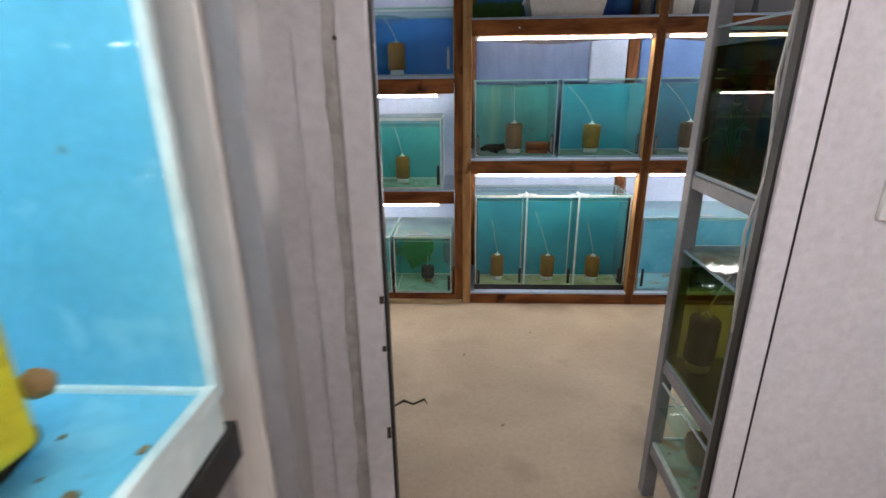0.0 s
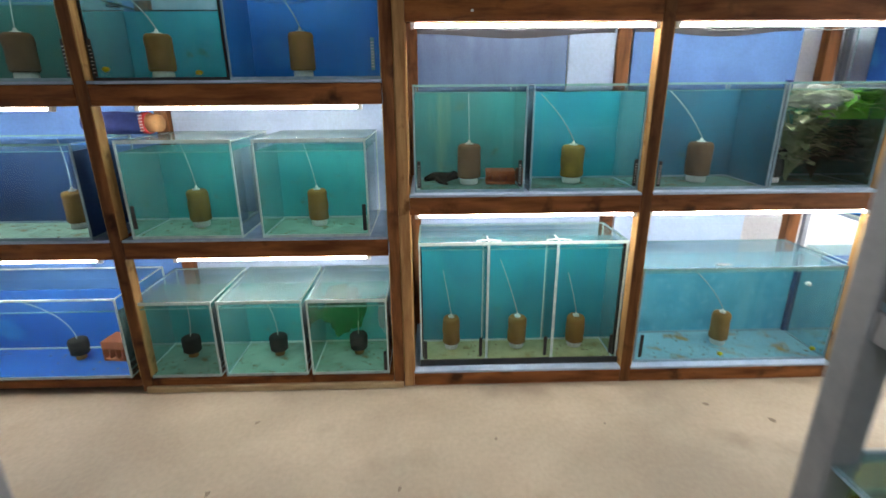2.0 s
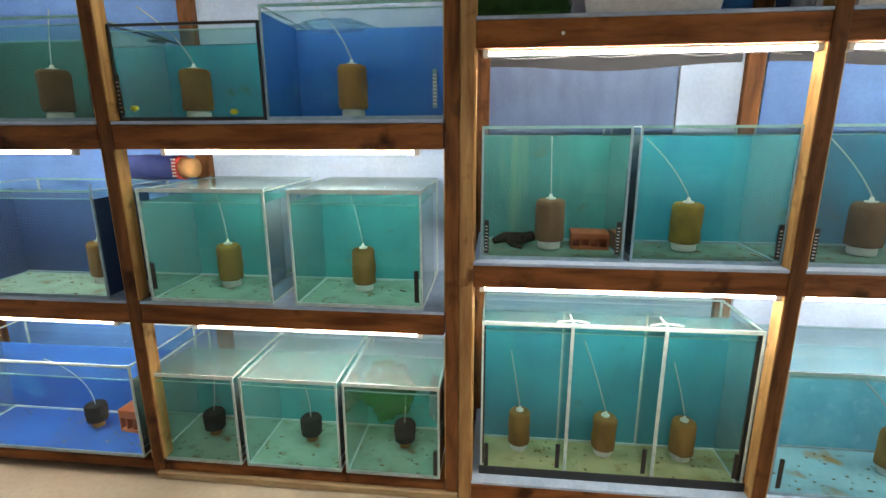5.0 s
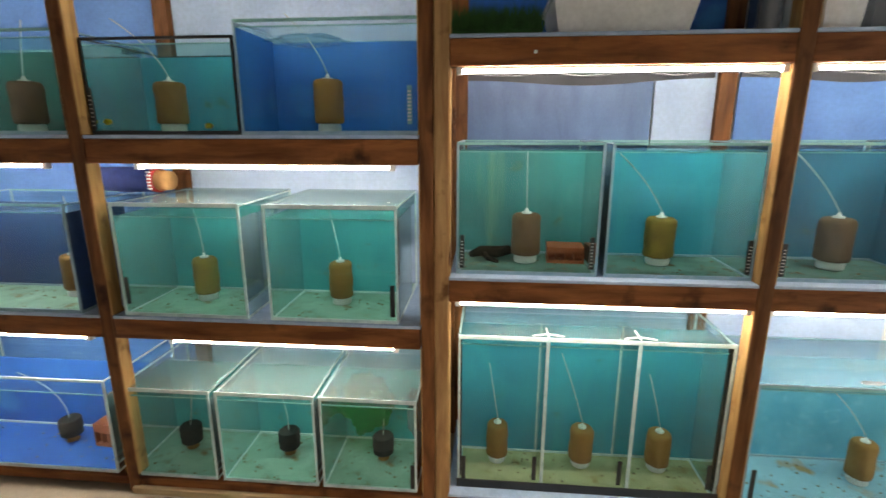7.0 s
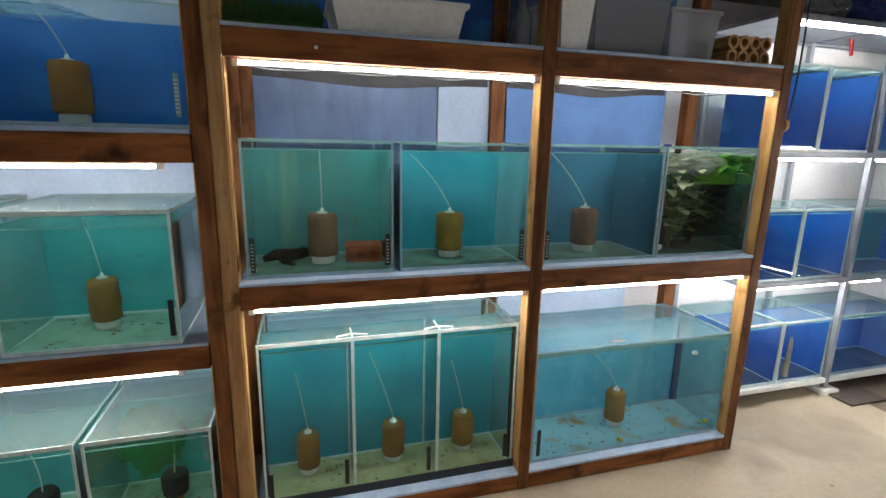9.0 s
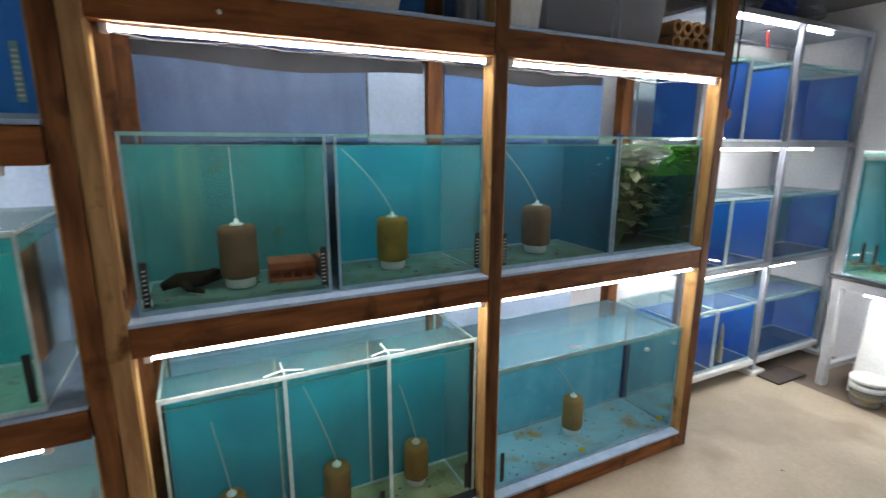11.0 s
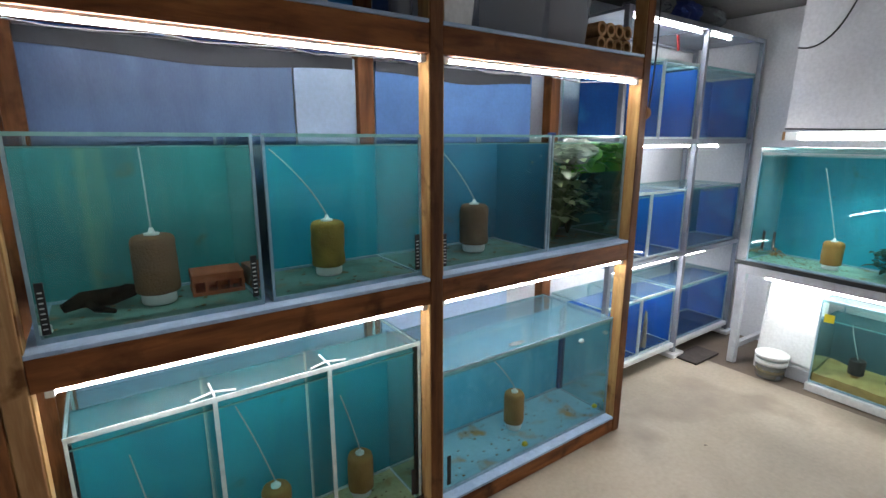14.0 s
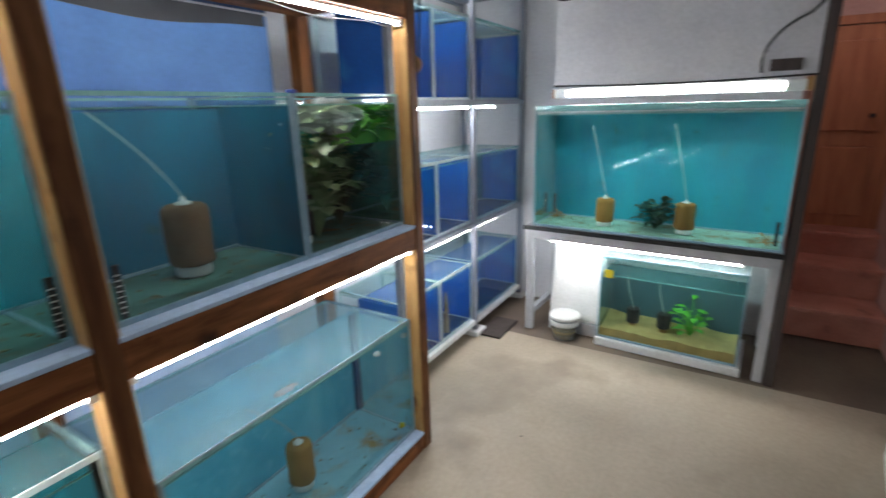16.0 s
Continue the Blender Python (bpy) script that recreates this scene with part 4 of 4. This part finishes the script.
for x, w, h, m, lb in ((1.145, 0.13, 0.20, WHITEP, "tall off-white plastic container on the top shelf"), (1.29, 0.32, 0.22, GREYTUB, "cloudy clear plastic box on the top shelf"), (1.63, 0.23, 0.19, GREYTUB, "pale plastic container on the top shelf")):
    tub(x, 3.20, SH, w, 0.26, h, 0.01, m, lb, 0.008)
hc = thing("clay_tubes", 1.93, 3.21, SH, "stack of tan clay tubes on the top shelf", "clay tubes")
for r_ in range(2):
    for c_ in range(4):
        bm = bmesh.new()
        ro, ri, n = 0.029, 0.018, 16
        cx, cz = 0.030 + c_ * 0.0585, 0.030 + r_ * 0.0585
        rings = []
        for rr, yy in ((ro, 0), (ri, 0), (ri, 0.18), (ro, 0.18)):
            rings.append([bm.verts.new((cx + rr * math.cos(6.2832 * k / n), yy, cz + rr * math.sin(6.2832 * k / n))) for k in range(n)])
        for u, v in zip(rings, rings[1:] + rings[:1]):
            for k in range(n):
                bm.faces.new((u[k], u[(k + 1) % n], v[(k + 1) % n], v[k]))
        part("tube", bm, CLAYTAN, hc)
# cables and a tag on the end post
solo("cable", sweep(arc((2.245, 3.15, 2.30), (2.262, 3.13, 1.9), (2.248, 3.15, 1.62), 16), 0.004, 6), BLACKP, "black cable hanging down the end post", "cable", smooth=True)
solo("hook_tag", lathe([(0.028, 0), (0.03, 0.004), (0.03, 0.016), (0.026, 0.02)], 20), CLAYTAN, "round wooden knob on the end post", "knob").matrix_basis = pose(2.24, 3.17, 1.60, 0, 90, 0)
solo("cable", sweep([(0.0, 3.19, 1.742)] + [(0.02 + 0.1 * i, 3.22, 1.735 - 0.012 * math.sin(i * 1.1) ** 2 - 0.006) for i in range(11)], 0.0025, 5), BLACKP, "thin dark cable along the shelf light", "cable", smooth=True)
solo("cable", sweep([(1.13, 3.19, 1.742)] + [(1.16 + 0.1 * i, 3.22, 1.735 - 0.016 * math.sin(i * 0.7) ** 2 - 0.006) for i in range(11)], 0.0025, 5), BLACKP, "thin dark cable along the shelf light", "cable", smooth=True)

# ---- metal rack with blue tanks in the corner ----
CY, CX = 3.47, 2.50
mr = thing("metal_rack", CX, CY, 0, "pale grey metal rack of blue aquariums in the corner", "rack")
CP = (0.0, 0.80, 1.545)
for p in CP:
    part("post", bx(p, p + 0.03, 0, 0.03, 0.03, 2.16, 0.002), RACKGREY, mr)
    part("back_post", bx(p, p + 0.03, 0.47, 0.50, 0.03, 2.16, 0.002), RACKGREY, mr)
for zz in (0.07, 0.725, 1.455, 2.13):
    for a, b in ((0.03, 0.80), (0.83, 1.545)):
        part("beam", bx(a, b, 0.0, 0.028, zz, zz + 0.03, 0.002), RACKGREY if zz > 0.1 else WHITEP, mr)
        part("back_beam", bx(a, b, 0.472, 0.498, zz, zz + 0.03, 0.002), RACKGREY, mr)
        part("shelf", bx(a, b, 0.029, 0.471, zz + 0.015, zz + 0.03), FOAMBLUE if zz < 2 else RACKGREY, mr)
for p in CP:
    part("foot", bx(p - 0.04, p + 0.09, -0.03, 0.10, 0, 0.03, 0.004), WHITEP, mr, "white foot block")
for zz, h in ((0.101, 0.385), (0.756, 0.405), (1.486, 0.44)):
    tank(CX + 0.035, CY + 0.03, zz, 0.375, 0.42, h, ROYAL, "royal blue aquarium on the metal rack", seam=SEAM, water=WATERCLEAR, floor_m=NAVY, level=0.95, side=ROYAL, lid=LIDTHIN, group="blue aquariums")
    tank(CX + 0.42, CY + 0.03, zz, 0.375, 0.42, h, ROYAL, "royal blue aquarium on the metal rack", seam=SEAM, water=WATERCLEAR, floor_m=NAVY, level=0.95, side=ROYAL, lid=LIDTHIN, group="blue aquariums")
    tank(CX + 0.84, CY + 0.03, zz, 0.70, 0.42, h, {0.101: ROYAL, 0.756: DEEPTEAL, 1.486: ROYAL}[zz], "wide blue aquarium with a dark filter on the metal rack", seam=SEAMBLUE, water=WATERCLEAR, level=0.95, floor_m=NAVY, side=ROYAL, lid=LIDTHIN, group="blue aquariums")
    sponge_filter(CX + 1.03, CY + 0.2, zz + 0.01, 0.13, 0.05, SPONGEK, (0.07, 0.03), rise=0.2, label="black sponge filter in the blue tank")
    sponge_filter(CX + 0.11, CY + 0.14, zz + 0.01, 0.12, 0.05, SPONGEK, (0.05, 0.03), rise=0.2, label="black sponge filter in the blue tank")
for zz in (0.712, 1.442, 2.118):
    tube_light(CX + 0.06, CX + 0.79, CY + 0.03, zz, face=FARTUBE)
    tube_light(CX + 0.85, CX + 1.15, CY + 0.03, zz, face=FARTUBE)
solo("red_pen", bx(0, 0.018, 0, 0.010, 0, 0.085, 0.003), REDB, "red tag clipped to the metal rack", "tag", at=(3.02, 3.49, 1.985)).matrix_basis = pose(3.02, 3.49, 1.985, 0, -12, 0)
solo("scoop", sweep([(3.02, 3.53, 0.12), (3.06, 3.55, 0.30), (3.07, 3.56, 0.36)], [0.02, 0.012, 0.006], 8), SHELL, "pale scoop leaning inside the low tank", "scoop")
for i, x in enumerate((2.95, 3.25, 3.55)):
    solo("plastic_bag", crumpled(x - 0.14, x + 0.14, 3.52, 3.8, 2.163, 2.32, 0.22, i * 4 + 1), (FILM, BLUEBOX, FILM)[i], ("crumpled clear plastic bag on the metal rack", "dark blue plastic bag on the metal rack", "crumpled clear plastic bag on the metal rack")[i], "bag")

# ---- table with the large tank; its local x runs along its front ----
TX, TY, TR = 3.492, 3.225, -92.6
tb = thing("tank_table", TX, TY, 0, "pale metal table with a black edge under the large aquarium", "table", "", TR)
W = 1.352
part("tabletop", bx(0, W, 0.0, 0.56, 0.695, 0.722, 0.002), STEELPALE, tb)
part("edge_strip", bx(-0.003, W + 0.003, -0.006, -0.0005, 0.700, 0.726, 0.001), BLACKP, tb, "black edge strip")
part("apron", bx(0.04, W - 0.04, 0.04, 0.065, 0.635, 0.694, 0.002), STEELPALE, tb)
for a, b in ((0.0, 0.05), (W - 0.045, 0.05), (0.0, 0.50), (W - 0.045, 0.50)):
    part("leg", bx(a, a + 0.045, b, b + 0.045, 0, 0.694, 0.003), STEELPALE, tb)
for a in (0.0, W - 0.045):
    part("side_rail", bx(a + 0.005, a + 0.04, 0.096, 0.499, 0.10, 0.135, 0.003), STEELPALE, tb)
mt = Matrix.Translation((TX, TY, 0)) @ pose(0, 0, 0, 0, 0, TR)
def tp(x, y, z):
    return tuple(mt @ Vector((x, y, z)))


tank(*tp(0.055, 0.012, 0.728), 1.287, 0.50, 0.685, TEAL, "large teal-backed aquarium with two sponge filters", level=0.965, rz=TR, seam=SEAMBLUE, floor_m=FLOORIN)
bigcol = solo("rim_brace", bx(0, 1.287, -0.0018, 0.05, 0, 0.022, 0.002), GLASSEDGE, "green glass brace along the tank rim", "brace", at=tp(0.055, 0.012, 1.4175), rz=TR)
for x, h in ((0.45, 0.165), (0.885, 0.172)):
    sponge_filter(*tp(x, 0.16, 0.738), h, 0.052, SPONGE, (0.0, 0.05), rise=0.42, seed=x * 9, label="brown sponge filter in the large tank")
plant("potted_plant", *tp(0.73, 0.20, 0.738), 80, 0.11, 0.17, 0.055, DARKLEAF, "dark round-leaved water plant on the tank floor", 8)
for x, y in ((0.12, 0.25), (1.27, 0.12)):
    plant("small_plant", *tp(x, y, 0.738), 16, 0.05, 0.04, 0.03, CLAYTAN, "small yellowish plant tuft on the tank floor", 9)
for x, z in ((0.10, 0.80), (0.16, 0.80), (1.31, 0.76)):
    th = thermometer(*tp(x, 0.02 if x > 1 else 0.1, z), 0.12, 0.016, False)
    th.matrix_basis = mt @ pose(x, 0.008 if x > 1 else 0.10, z)
# lamp and white panel over the large tank
fx = thing("strip_light", *tp(0.20, 0.06, 1.478), "cream fluorescent fitting lit above the large tank", "light", "", TR)
part("body", bx(-0.06, 1.13, 0.02, 0.14, 0.0, 0.05, 0.004), WHITEP, fx)
part("tube", sweep([(0.02, 0.005, 0.026), (1.05, 0.005, 0.026)], 0.008, 10), FARTUBE, fx, "lit white tube", True)
part("holder", bx(0.0, 0.02, -0.01, 0.02, 0.008, 0.044, 0.003), WHITEP, fx)
part("holder", bx(1.05, 1.07, -0.01, 0.02, 0.008, 0.044, 0.003), WHITEP, fx)
part("end_block", bx(-0.075, -0.061, 0.02, 0.14, 0.0, 0.05, 0.003), WOODRAW, fx, "pale wooden end block")
part("end_block", bx(1.131, 1.17, 0.02, 0.14, 0.0, 0.06, 0.003), WOODRAW, fx, "pale wooden end block")
pn = bmesh.new()
rows = []
for i in range(25):
    q = i / 24
    sag = 0.012 * math.sin(math.pi * q)
    rows.append([pn.verts.new(p) for p in ((0.16 + 1.20 * q, 0.03, 1.545 - sag), (0.16 + 1.20 * q, 0.038, 1.545 - sag), (0.12 + 1.27 * q, 0.16, TOP), (0.12 + 1.27 * q, 0.15, TOP))])
for a, b in zip(rows, rows[1:]):
    for k in range(4):
        pn.faces.new((a[k], a[(k + 1) % 4], b[(k + 1) % 4], b[k]))
pn.faces.new(rows[0]); pn.faces.new(rows[-1])
hs = thing("hanging_screen", TX, TY, 0, "large white hanging screen above the big tank", "screen", "", TR)
part("sheet", pn, PLASTER, hs)
part("shadow_line", sweep([(0.16 + 1.20 * i / 24, 0.028, 1.545 - 0.012 * math.sin(math.pi * i / 24)) for i in range(25)], 0.005, 6), BLACKP, hs, "sagging shadow line along the lower edge")
solo("cable", sweep(arc(tp(1.15, 0.02, 1.56), tp(1.12, 0.03, 1.72), tp(1.30, 0.05, 1.80), 10) + arc(tp(1.30, 0.05, 1.80), tp(1.38, 0.06, 1.86), tp(1.40, 0.10, 2.1), 8)[1:], 0.006, 6), BLACKP, "dark cable drooping over the white panel", "cable", smooth=True)
solo("cable", sweep(arc(tp(0.14, 0.08, 2.0), tp(0.32, 0.07, 1.94), tp(0.40, 0.12, 2.30), 14), 0.005, 6), BLACKP, "dark cable looping at the top of the panel", "cable", smooth=True)
solo("junction_box", bx(0, 0.12, 0, 0.04, 0, 0.05, 0.003), DARKWOOD, "dark junction box on the panel", "box", at=tp(1.18, -0.005, 1.565), rz=TR)

# ---- under the table ----
tank(*tp(0.475, 0.065, 0.052), 0.755, 0.38, 0.515, SLATE, "low dark aquarium with sand and green plant under the table", level=0.79, rz=TR, seam=SEAMBLUE, floor_m=SAND, lid=LID)
sd = bmesh.new()
rows = []
for i in range(25):
    rows.append([sd.verts.new((0.485 + 0.735 * i / 24, 0.075 + 0.36 * j / 8, 0.06 + 0.055 + 0.02 * noise.noise(Vector((i * 0.25, j * 0.3, 2))) + 0.004 * j)) for j in range(9)])
for a, b in zip(rows, rows[1:]):
    for j in range(8):
        sd.faces.new((a[j], a[j + 1], b[j + 1], b[j]))
bed = bmesh.ops.extrude_face_region(sd, geom=sd.faces[:])
for v in [g for g in bed["geom"] if isinstance(g, bmesh.types.BMVert)]:
    v.co.z = 0.0595
tagged(solo("sand_bed", sd, SAND, "yellow sand bed on the tank floor", "sand", at=(TX, TY, 0), rz=TR), kind="stuff")
for x in (0.66, 0.835):
    cup_filter(*tp(x, 0.17, 0.15), 0.04, 0.09, (-0.06, 0.04), 0.22)
plant("water_plant", *tp(0.98, 0.19, 0.11), 26, 0.10, 0.22, 0.055, BRIGHTLEAF, "bright green leafy plant in yellow sand", 14)
solo("sticker", bx(0, 0.05, -0.003, 0, 0, 0.05, 0.001), YELLOW, "yellow-green square sticker on the tank corner", "sticker", at=tp(0.50, 0.0635, 0.445), rz=TR)
solo("foam_slab", bx(0.465, 1.25, 0.045, 0.46, 0.0, 0.05, 0.006), WHITEP, "white foam slab under the low tank", "slab", at=(TX, TY, 0), rz=TR)
wb = solo("white_board", bx(0, 0.33, 0, 0.03, 0, 0.50, 0.022), WHITEP, "white foam lid leaning under the table", "board")
wb.matrix_basis = mt @ pose(0.135, 0.14, 0.085, -7, 0, 0)
solo("board_block", bx(0.135, 0.46, 0.13, 0.24, 0.0, 0.082, 0.004), STEELPALE, "pale block under the leaning foam lid", "block", at=(TX, TY, 0), rz=TR)
bk = thing("bucket", *tp(0.27, 0.055, 0), "small clear plastic bucket with tan water", "bucket")
part("body", lathe([(0.072, 0), (0.078, 0.01), (0.086, 0.11), (0.09, 0.15), (0.093, 0.155), (0.09, 0.158), (0.085, 0.15), (0.075, 0.015)], 28), FILM, bk, "", True)
part("contents", lathe([(0.073, 0.012), (0.079, 0.06)], 28), SAND, bk, "tan water at the bottom")
part("rim", lathe([(0.091, 0.140), (0.095, 0.145), (0.095, 0.156), (0.091, 0.160)], 28), WHITEP, bk, "white rim", True)
part("band", lathe([(0.0865, 0.095), (0.0895, 0.095), (0.0915, 0.125), (0.0885, 0.125)], 28), WHITEP, bk, "pale band", True)
tube_light(0, 1.06, 0, 0, rz=TR, ox=tp(0.14, 0.075, 0.622), face=FARTUBE)
solo("floor_plate", bx(3.30, 3.60, 3.30, 3.46, 0.0, 0.012, 0.002), DARKWOOD, "dark plank lying on the floor by the rack", "plank")

# ---- passage with steps and door ----
solo("dark_post", bx(3.46, 3.54, 1.822, 1.866, 0, TOP, 0.004), DARKWOOD, "dark timber post at the edge of the passage", "post")
st = tagged(new("steps"), "worn red-painted steps up to the wooden door", "steps", kind="structure")
for i, (x0, z1) in enumerate(((4.22, 0.20), (4.52, 0.40), (4.78, 0.57))):
    part("step", bx(x0, 5.0, 1.262, 1.858, (0, 0.2, 0.4)[i], z1 - 0.03, 0.004), REDSTEP, st)
    part("tread", bx(x0 - 0.025, 5.0 if i == 2 else x0 + 0.32, 1.262, 1.858, z1 - 0.029, z1, 0.006), REDSTEP, st)
dr = thing("wooden_door", 4.955, 1.29, 0.571, "red-brown panelled wooden door above the steps", "door")
part("leaf", bx(0, 0.035, 0, 0.47, 0, 1.31, 0.003), DOORW, dr)
for z0, z1 in ((0.08, 0.55), (0.65, 1.22)):
    part("panel", bx(-0.012, 0.0, 0.07, 0.40, z0, z1, 0.008), DOORW, dr)
part("frame", bx(-0.01, 0.04, -0.06, -0.005, 0, 1.37, 0.003), DOORW, dr)
part("frame", bx(-0.01, 0.04, -0.06, 0.50, 1.315, 1.37, 0.003), DOORW, dr)
part("knob", sweep([(-0.05, 0.12, 0.75), (-0.015, 0.12, 0.75)], [0.016, 0.009], 10), BLACKP, dr)
fb = thing("foam_box", 2.62, 1.51, 0, "white polystyrene box standing on the floor", "box", "", -8)
part("body", bx(0, 0.45, -0.35, 0, 0, 0.31, 0.012), WHITEP, fb)
part("lid", bx(-0.006, 0.456, -0.356, 0.006, 0.312, 0.35, 0.010), WHITEP, fb)


# ---- grey steel racks either side of the doorway, inside the room ----
def steel_rack(x0, x1, label):
    r = thing("steel_rack", x0, 1.08, 0, label, "rack", "grey steel racks by the doorway")
    w, d = x1 - x0, 0.43
    for a in (0.0, w - 0.045):
        for b in (0.0, d - 0.045):
            part("post", bx(a, a + 0.045, b, b + 0.045, 0, 2.1, 0.003), STEEL, r)
    for zz in (0.20, 0.545, 1.185, 1.85):
        part("end_beam", bx(0.004, 0.041, 0.046, d - 0.046, zz, zz + 0.04, 0.003), STEEL, r)
        part("end_beam", bx(w - 0.041, w - 0.004, 0.046, d - 0.046, zz, zz + 0.04, 0.003), STEEL, r)
        part("front_beam", bx(0.046, w - 0.046, d - 0.041, d - 0.004, zz, zz + 0.04, 0.003), STEEL, r)
        part("back_beam", bx(0.046, w - 0.046, 0.004, 0.041, zz, zz + 0.04, 0.003), STEEL, r)
        part("shelf", bx(0.042, w - 0.042, 0.042, d - 0.042, zz + 0.024, zz + 0.039), STEEL, r)
    return r


steel_rack(0.612, 1.75, "grey steel tank rack standing beside the doorway")
steel_rack(-1.65, -0.53, "grey steel tank rack standing beside the doorway")
for x0, w, s in ((0.622, 0.99, 1), (-1.60, 1.055, -1)):
    tank(x0 + w, 1.49, 1.227, w, 0.37, 0.40, MURK, "dark murky aquarium on the steel rack", level=0.88, water=WATERMURK, glass=DARKGLASS, seam=SEAMBLUE, rz=180, floor_m=MURK, open_sides=True, group="dark aquariums by the doorway")
    tank(x0 + w, 1.49, 0.587, w, 0.37, 0.40, YELLOWG if s == 1 else MURK, "yellow-green murky aquarium with black filters" if s == 1 else "dark murky aquarium on the steel rack", level=0.86, water=WATERMURK, seam=SEAMBLUE, rz=180, lid=LIDCLEAR, glass=MURKGLASS, open_sides=True, floor_m=MURK, group="dark aquariums by the doorway")
    tank(x0 + w, 1.49, 0.242, w, 0.37, 0.26, SLATE, "low grey aquarium on the bottom of the steel rack", level=0.6, seam=SEAM, rz=180, open_sides=True, group="dark aquariums by the doorway")
for i, (x, y) in enumerate(((0.70, 1.41), (0.745, 1.26), (0.87, 1.36), (0.98, 1.24))):
    sponge_filter(x, y, 0.597, 0.19 + 0.03 * (i % 2), 0.045, SPONGEK, (0.02, -0.02), rise=0.15, label="black sponge filter in yellow-green water", seed=i)
plant("water_plant", 0.69, 1.42, 1.24, 40, 0.04, 0.28, 0.05, BRIGHTLEAF, "bright green leaves imitating refracted colour in the dark tank", 21)
solo("orange_refraction", bx(0.70, 0.704, 1.33, 1.40, 1.236, 1.54), CLAYTAN, "orange-brown sheet imitating refracted colour in the dark tank", "sheet")
solo("wire", sweep([(0.607, 1.10, 1.75), (0.60, 1.115, 1.5), (0.609, 1.10, 1.3), (0.598, 1.12, 1.15), (0.605, 1.10, 0.9)], 0.004, 6), WHITEP, "white wire hanging down the steel rack", "wire", smooth=True)
solo("clay_pot", lathe([(0.03, 0), (0.045, 0.05), (0.05, 0.09), (0.044, 0.09), (0.03, 0.01)], 18), CLAYTAN, "tan clay pot in the low tank", "pot", at=(0.74, 1.38, 0.25))

# ---- lobby: aluminium tank stand with a light blue tank ----
sd_ = thing("aluminium_stand", -0.68, -0.26, 0, "aluminium tank stand in the lobby", "stand")
for a, b in ((0.0, 0.0), (0.413, 0.0), (0.0, 0.59)):
    part("post", bx(a, a + 0.024, b, b + 0.024, 0, 2.2, 0.002), ALU, sd_)
part("post", bx(0.408, 0.444, 0.595, 0.630, 0, 2.2, 0.002), ALU, sd_, "wide brushed aluminium corner post")
part("post_edge", bx(0.4445, 0.4660, 0.600, 0.640, 0, 2.2, 0.002), DARKALU, sd_, "dark grey edge of the post")
for b0, b1, a0, a1 in ((0.025, 0.574, 0.418, 0.434), (0.025, 0.589, 0.0, 0.016)):
    part("beam", bx(a0, a1, b0, b1, 1.205, 1.2405, 0.002), BLACKP, sd_, "black shelf beam")
    part("beam", bx(a0, a1, b0, b1, 0.40, 0.43, 0.002), BLACKP, sd_, "black shelf beam")
part("shelf", bx(0.017, 0.417, 0.025, 0.574, 1.225, 1.240), STEEL, sd_)
solo("foam_sheet", bx(-0.645, -0.248, -0.2305, 0.300, 1.2412, 1.2745, 0.003), SEAM, "pale foam sheet under the lobby tank", "sheet")
tank(-0.247, -0.2305, 1.2755, 0.531, 0.40, 0.46, SKYB, "light blue aquarium on the lobby stand", glass=GLASSDULL, level=0.93, rz=90, seam=SEAM, water=WATERCLEAR, floor_m=SKYB, side=SKYB)
solo("yellow_sponge", bx(0, 0.06, 0, 0.073, 0, 0.155, 0.006), YELLOW, "large yellow sponge block in the lobby tank", "sponge", at=(-0.362, 0.137, 1.312), rz=-6)
solo("wood_root", sweep([(-0.358, 0.004, 1.300), (-0.345, 0.094, 1.308), (-0.340, 0.165, 1.309), (-0.330, 0.205, 1.306), (-0.326, 0.225, 1.298)], [0.018, 0.027, 0.027, 0.020, 0.007], 12), DRIFT, "dark brown root lying in the lobby tank", "driftwood", smooth=True)
solo("round_pot", crumpled(-0.328, -0.308, 0.222, 0.240, 1.322, 1.340, 0.2, 3), CLAYTAN, "small brown stone lying on the root", "stone", smooth=True)
tube_light(0, 0.5, 0, 0, rz=90, ox=(-0.42, -0.22, 1.80))
orn = thing("shell_ornament", -0.34, 0.525, 1.49, "dry shell ornament hanging on a string in the lobby", "ornament")
for i in range(9):
    q = 0.007 * math.sin(i * 2.3)
    part("shell", crumpled(-0.013 + q, 0.013 + q, -0.011, 0.011, 0.018 + i * 0.013, 0.038 + i * 0.013, 0.4, i), SHELL, orn)
part("bell", lathe([(0.018, -0.008), (0.014, 0.004), (0.006, 0.016), (0.003, 0.022)], 14), BLACKP, orn, "dark metal bell")
part("string", sweep([(0, 0, 0.14), (0, 0, TOP - 1.49)], 0.001, 5), SHELL, orn)

# unseen ceiling fittings added to brighten the room, passage and lobby
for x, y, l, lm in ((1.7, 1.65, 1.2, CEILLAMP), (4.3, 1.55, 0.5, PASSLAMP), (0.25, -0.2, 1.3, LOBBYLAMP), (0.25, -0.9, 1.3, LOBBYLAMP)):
    cl = thing("added_ceiling_light", x, y, TOP - 0.07, "white ceiling light, unseen and added as fill", "light", "ceiling lights")
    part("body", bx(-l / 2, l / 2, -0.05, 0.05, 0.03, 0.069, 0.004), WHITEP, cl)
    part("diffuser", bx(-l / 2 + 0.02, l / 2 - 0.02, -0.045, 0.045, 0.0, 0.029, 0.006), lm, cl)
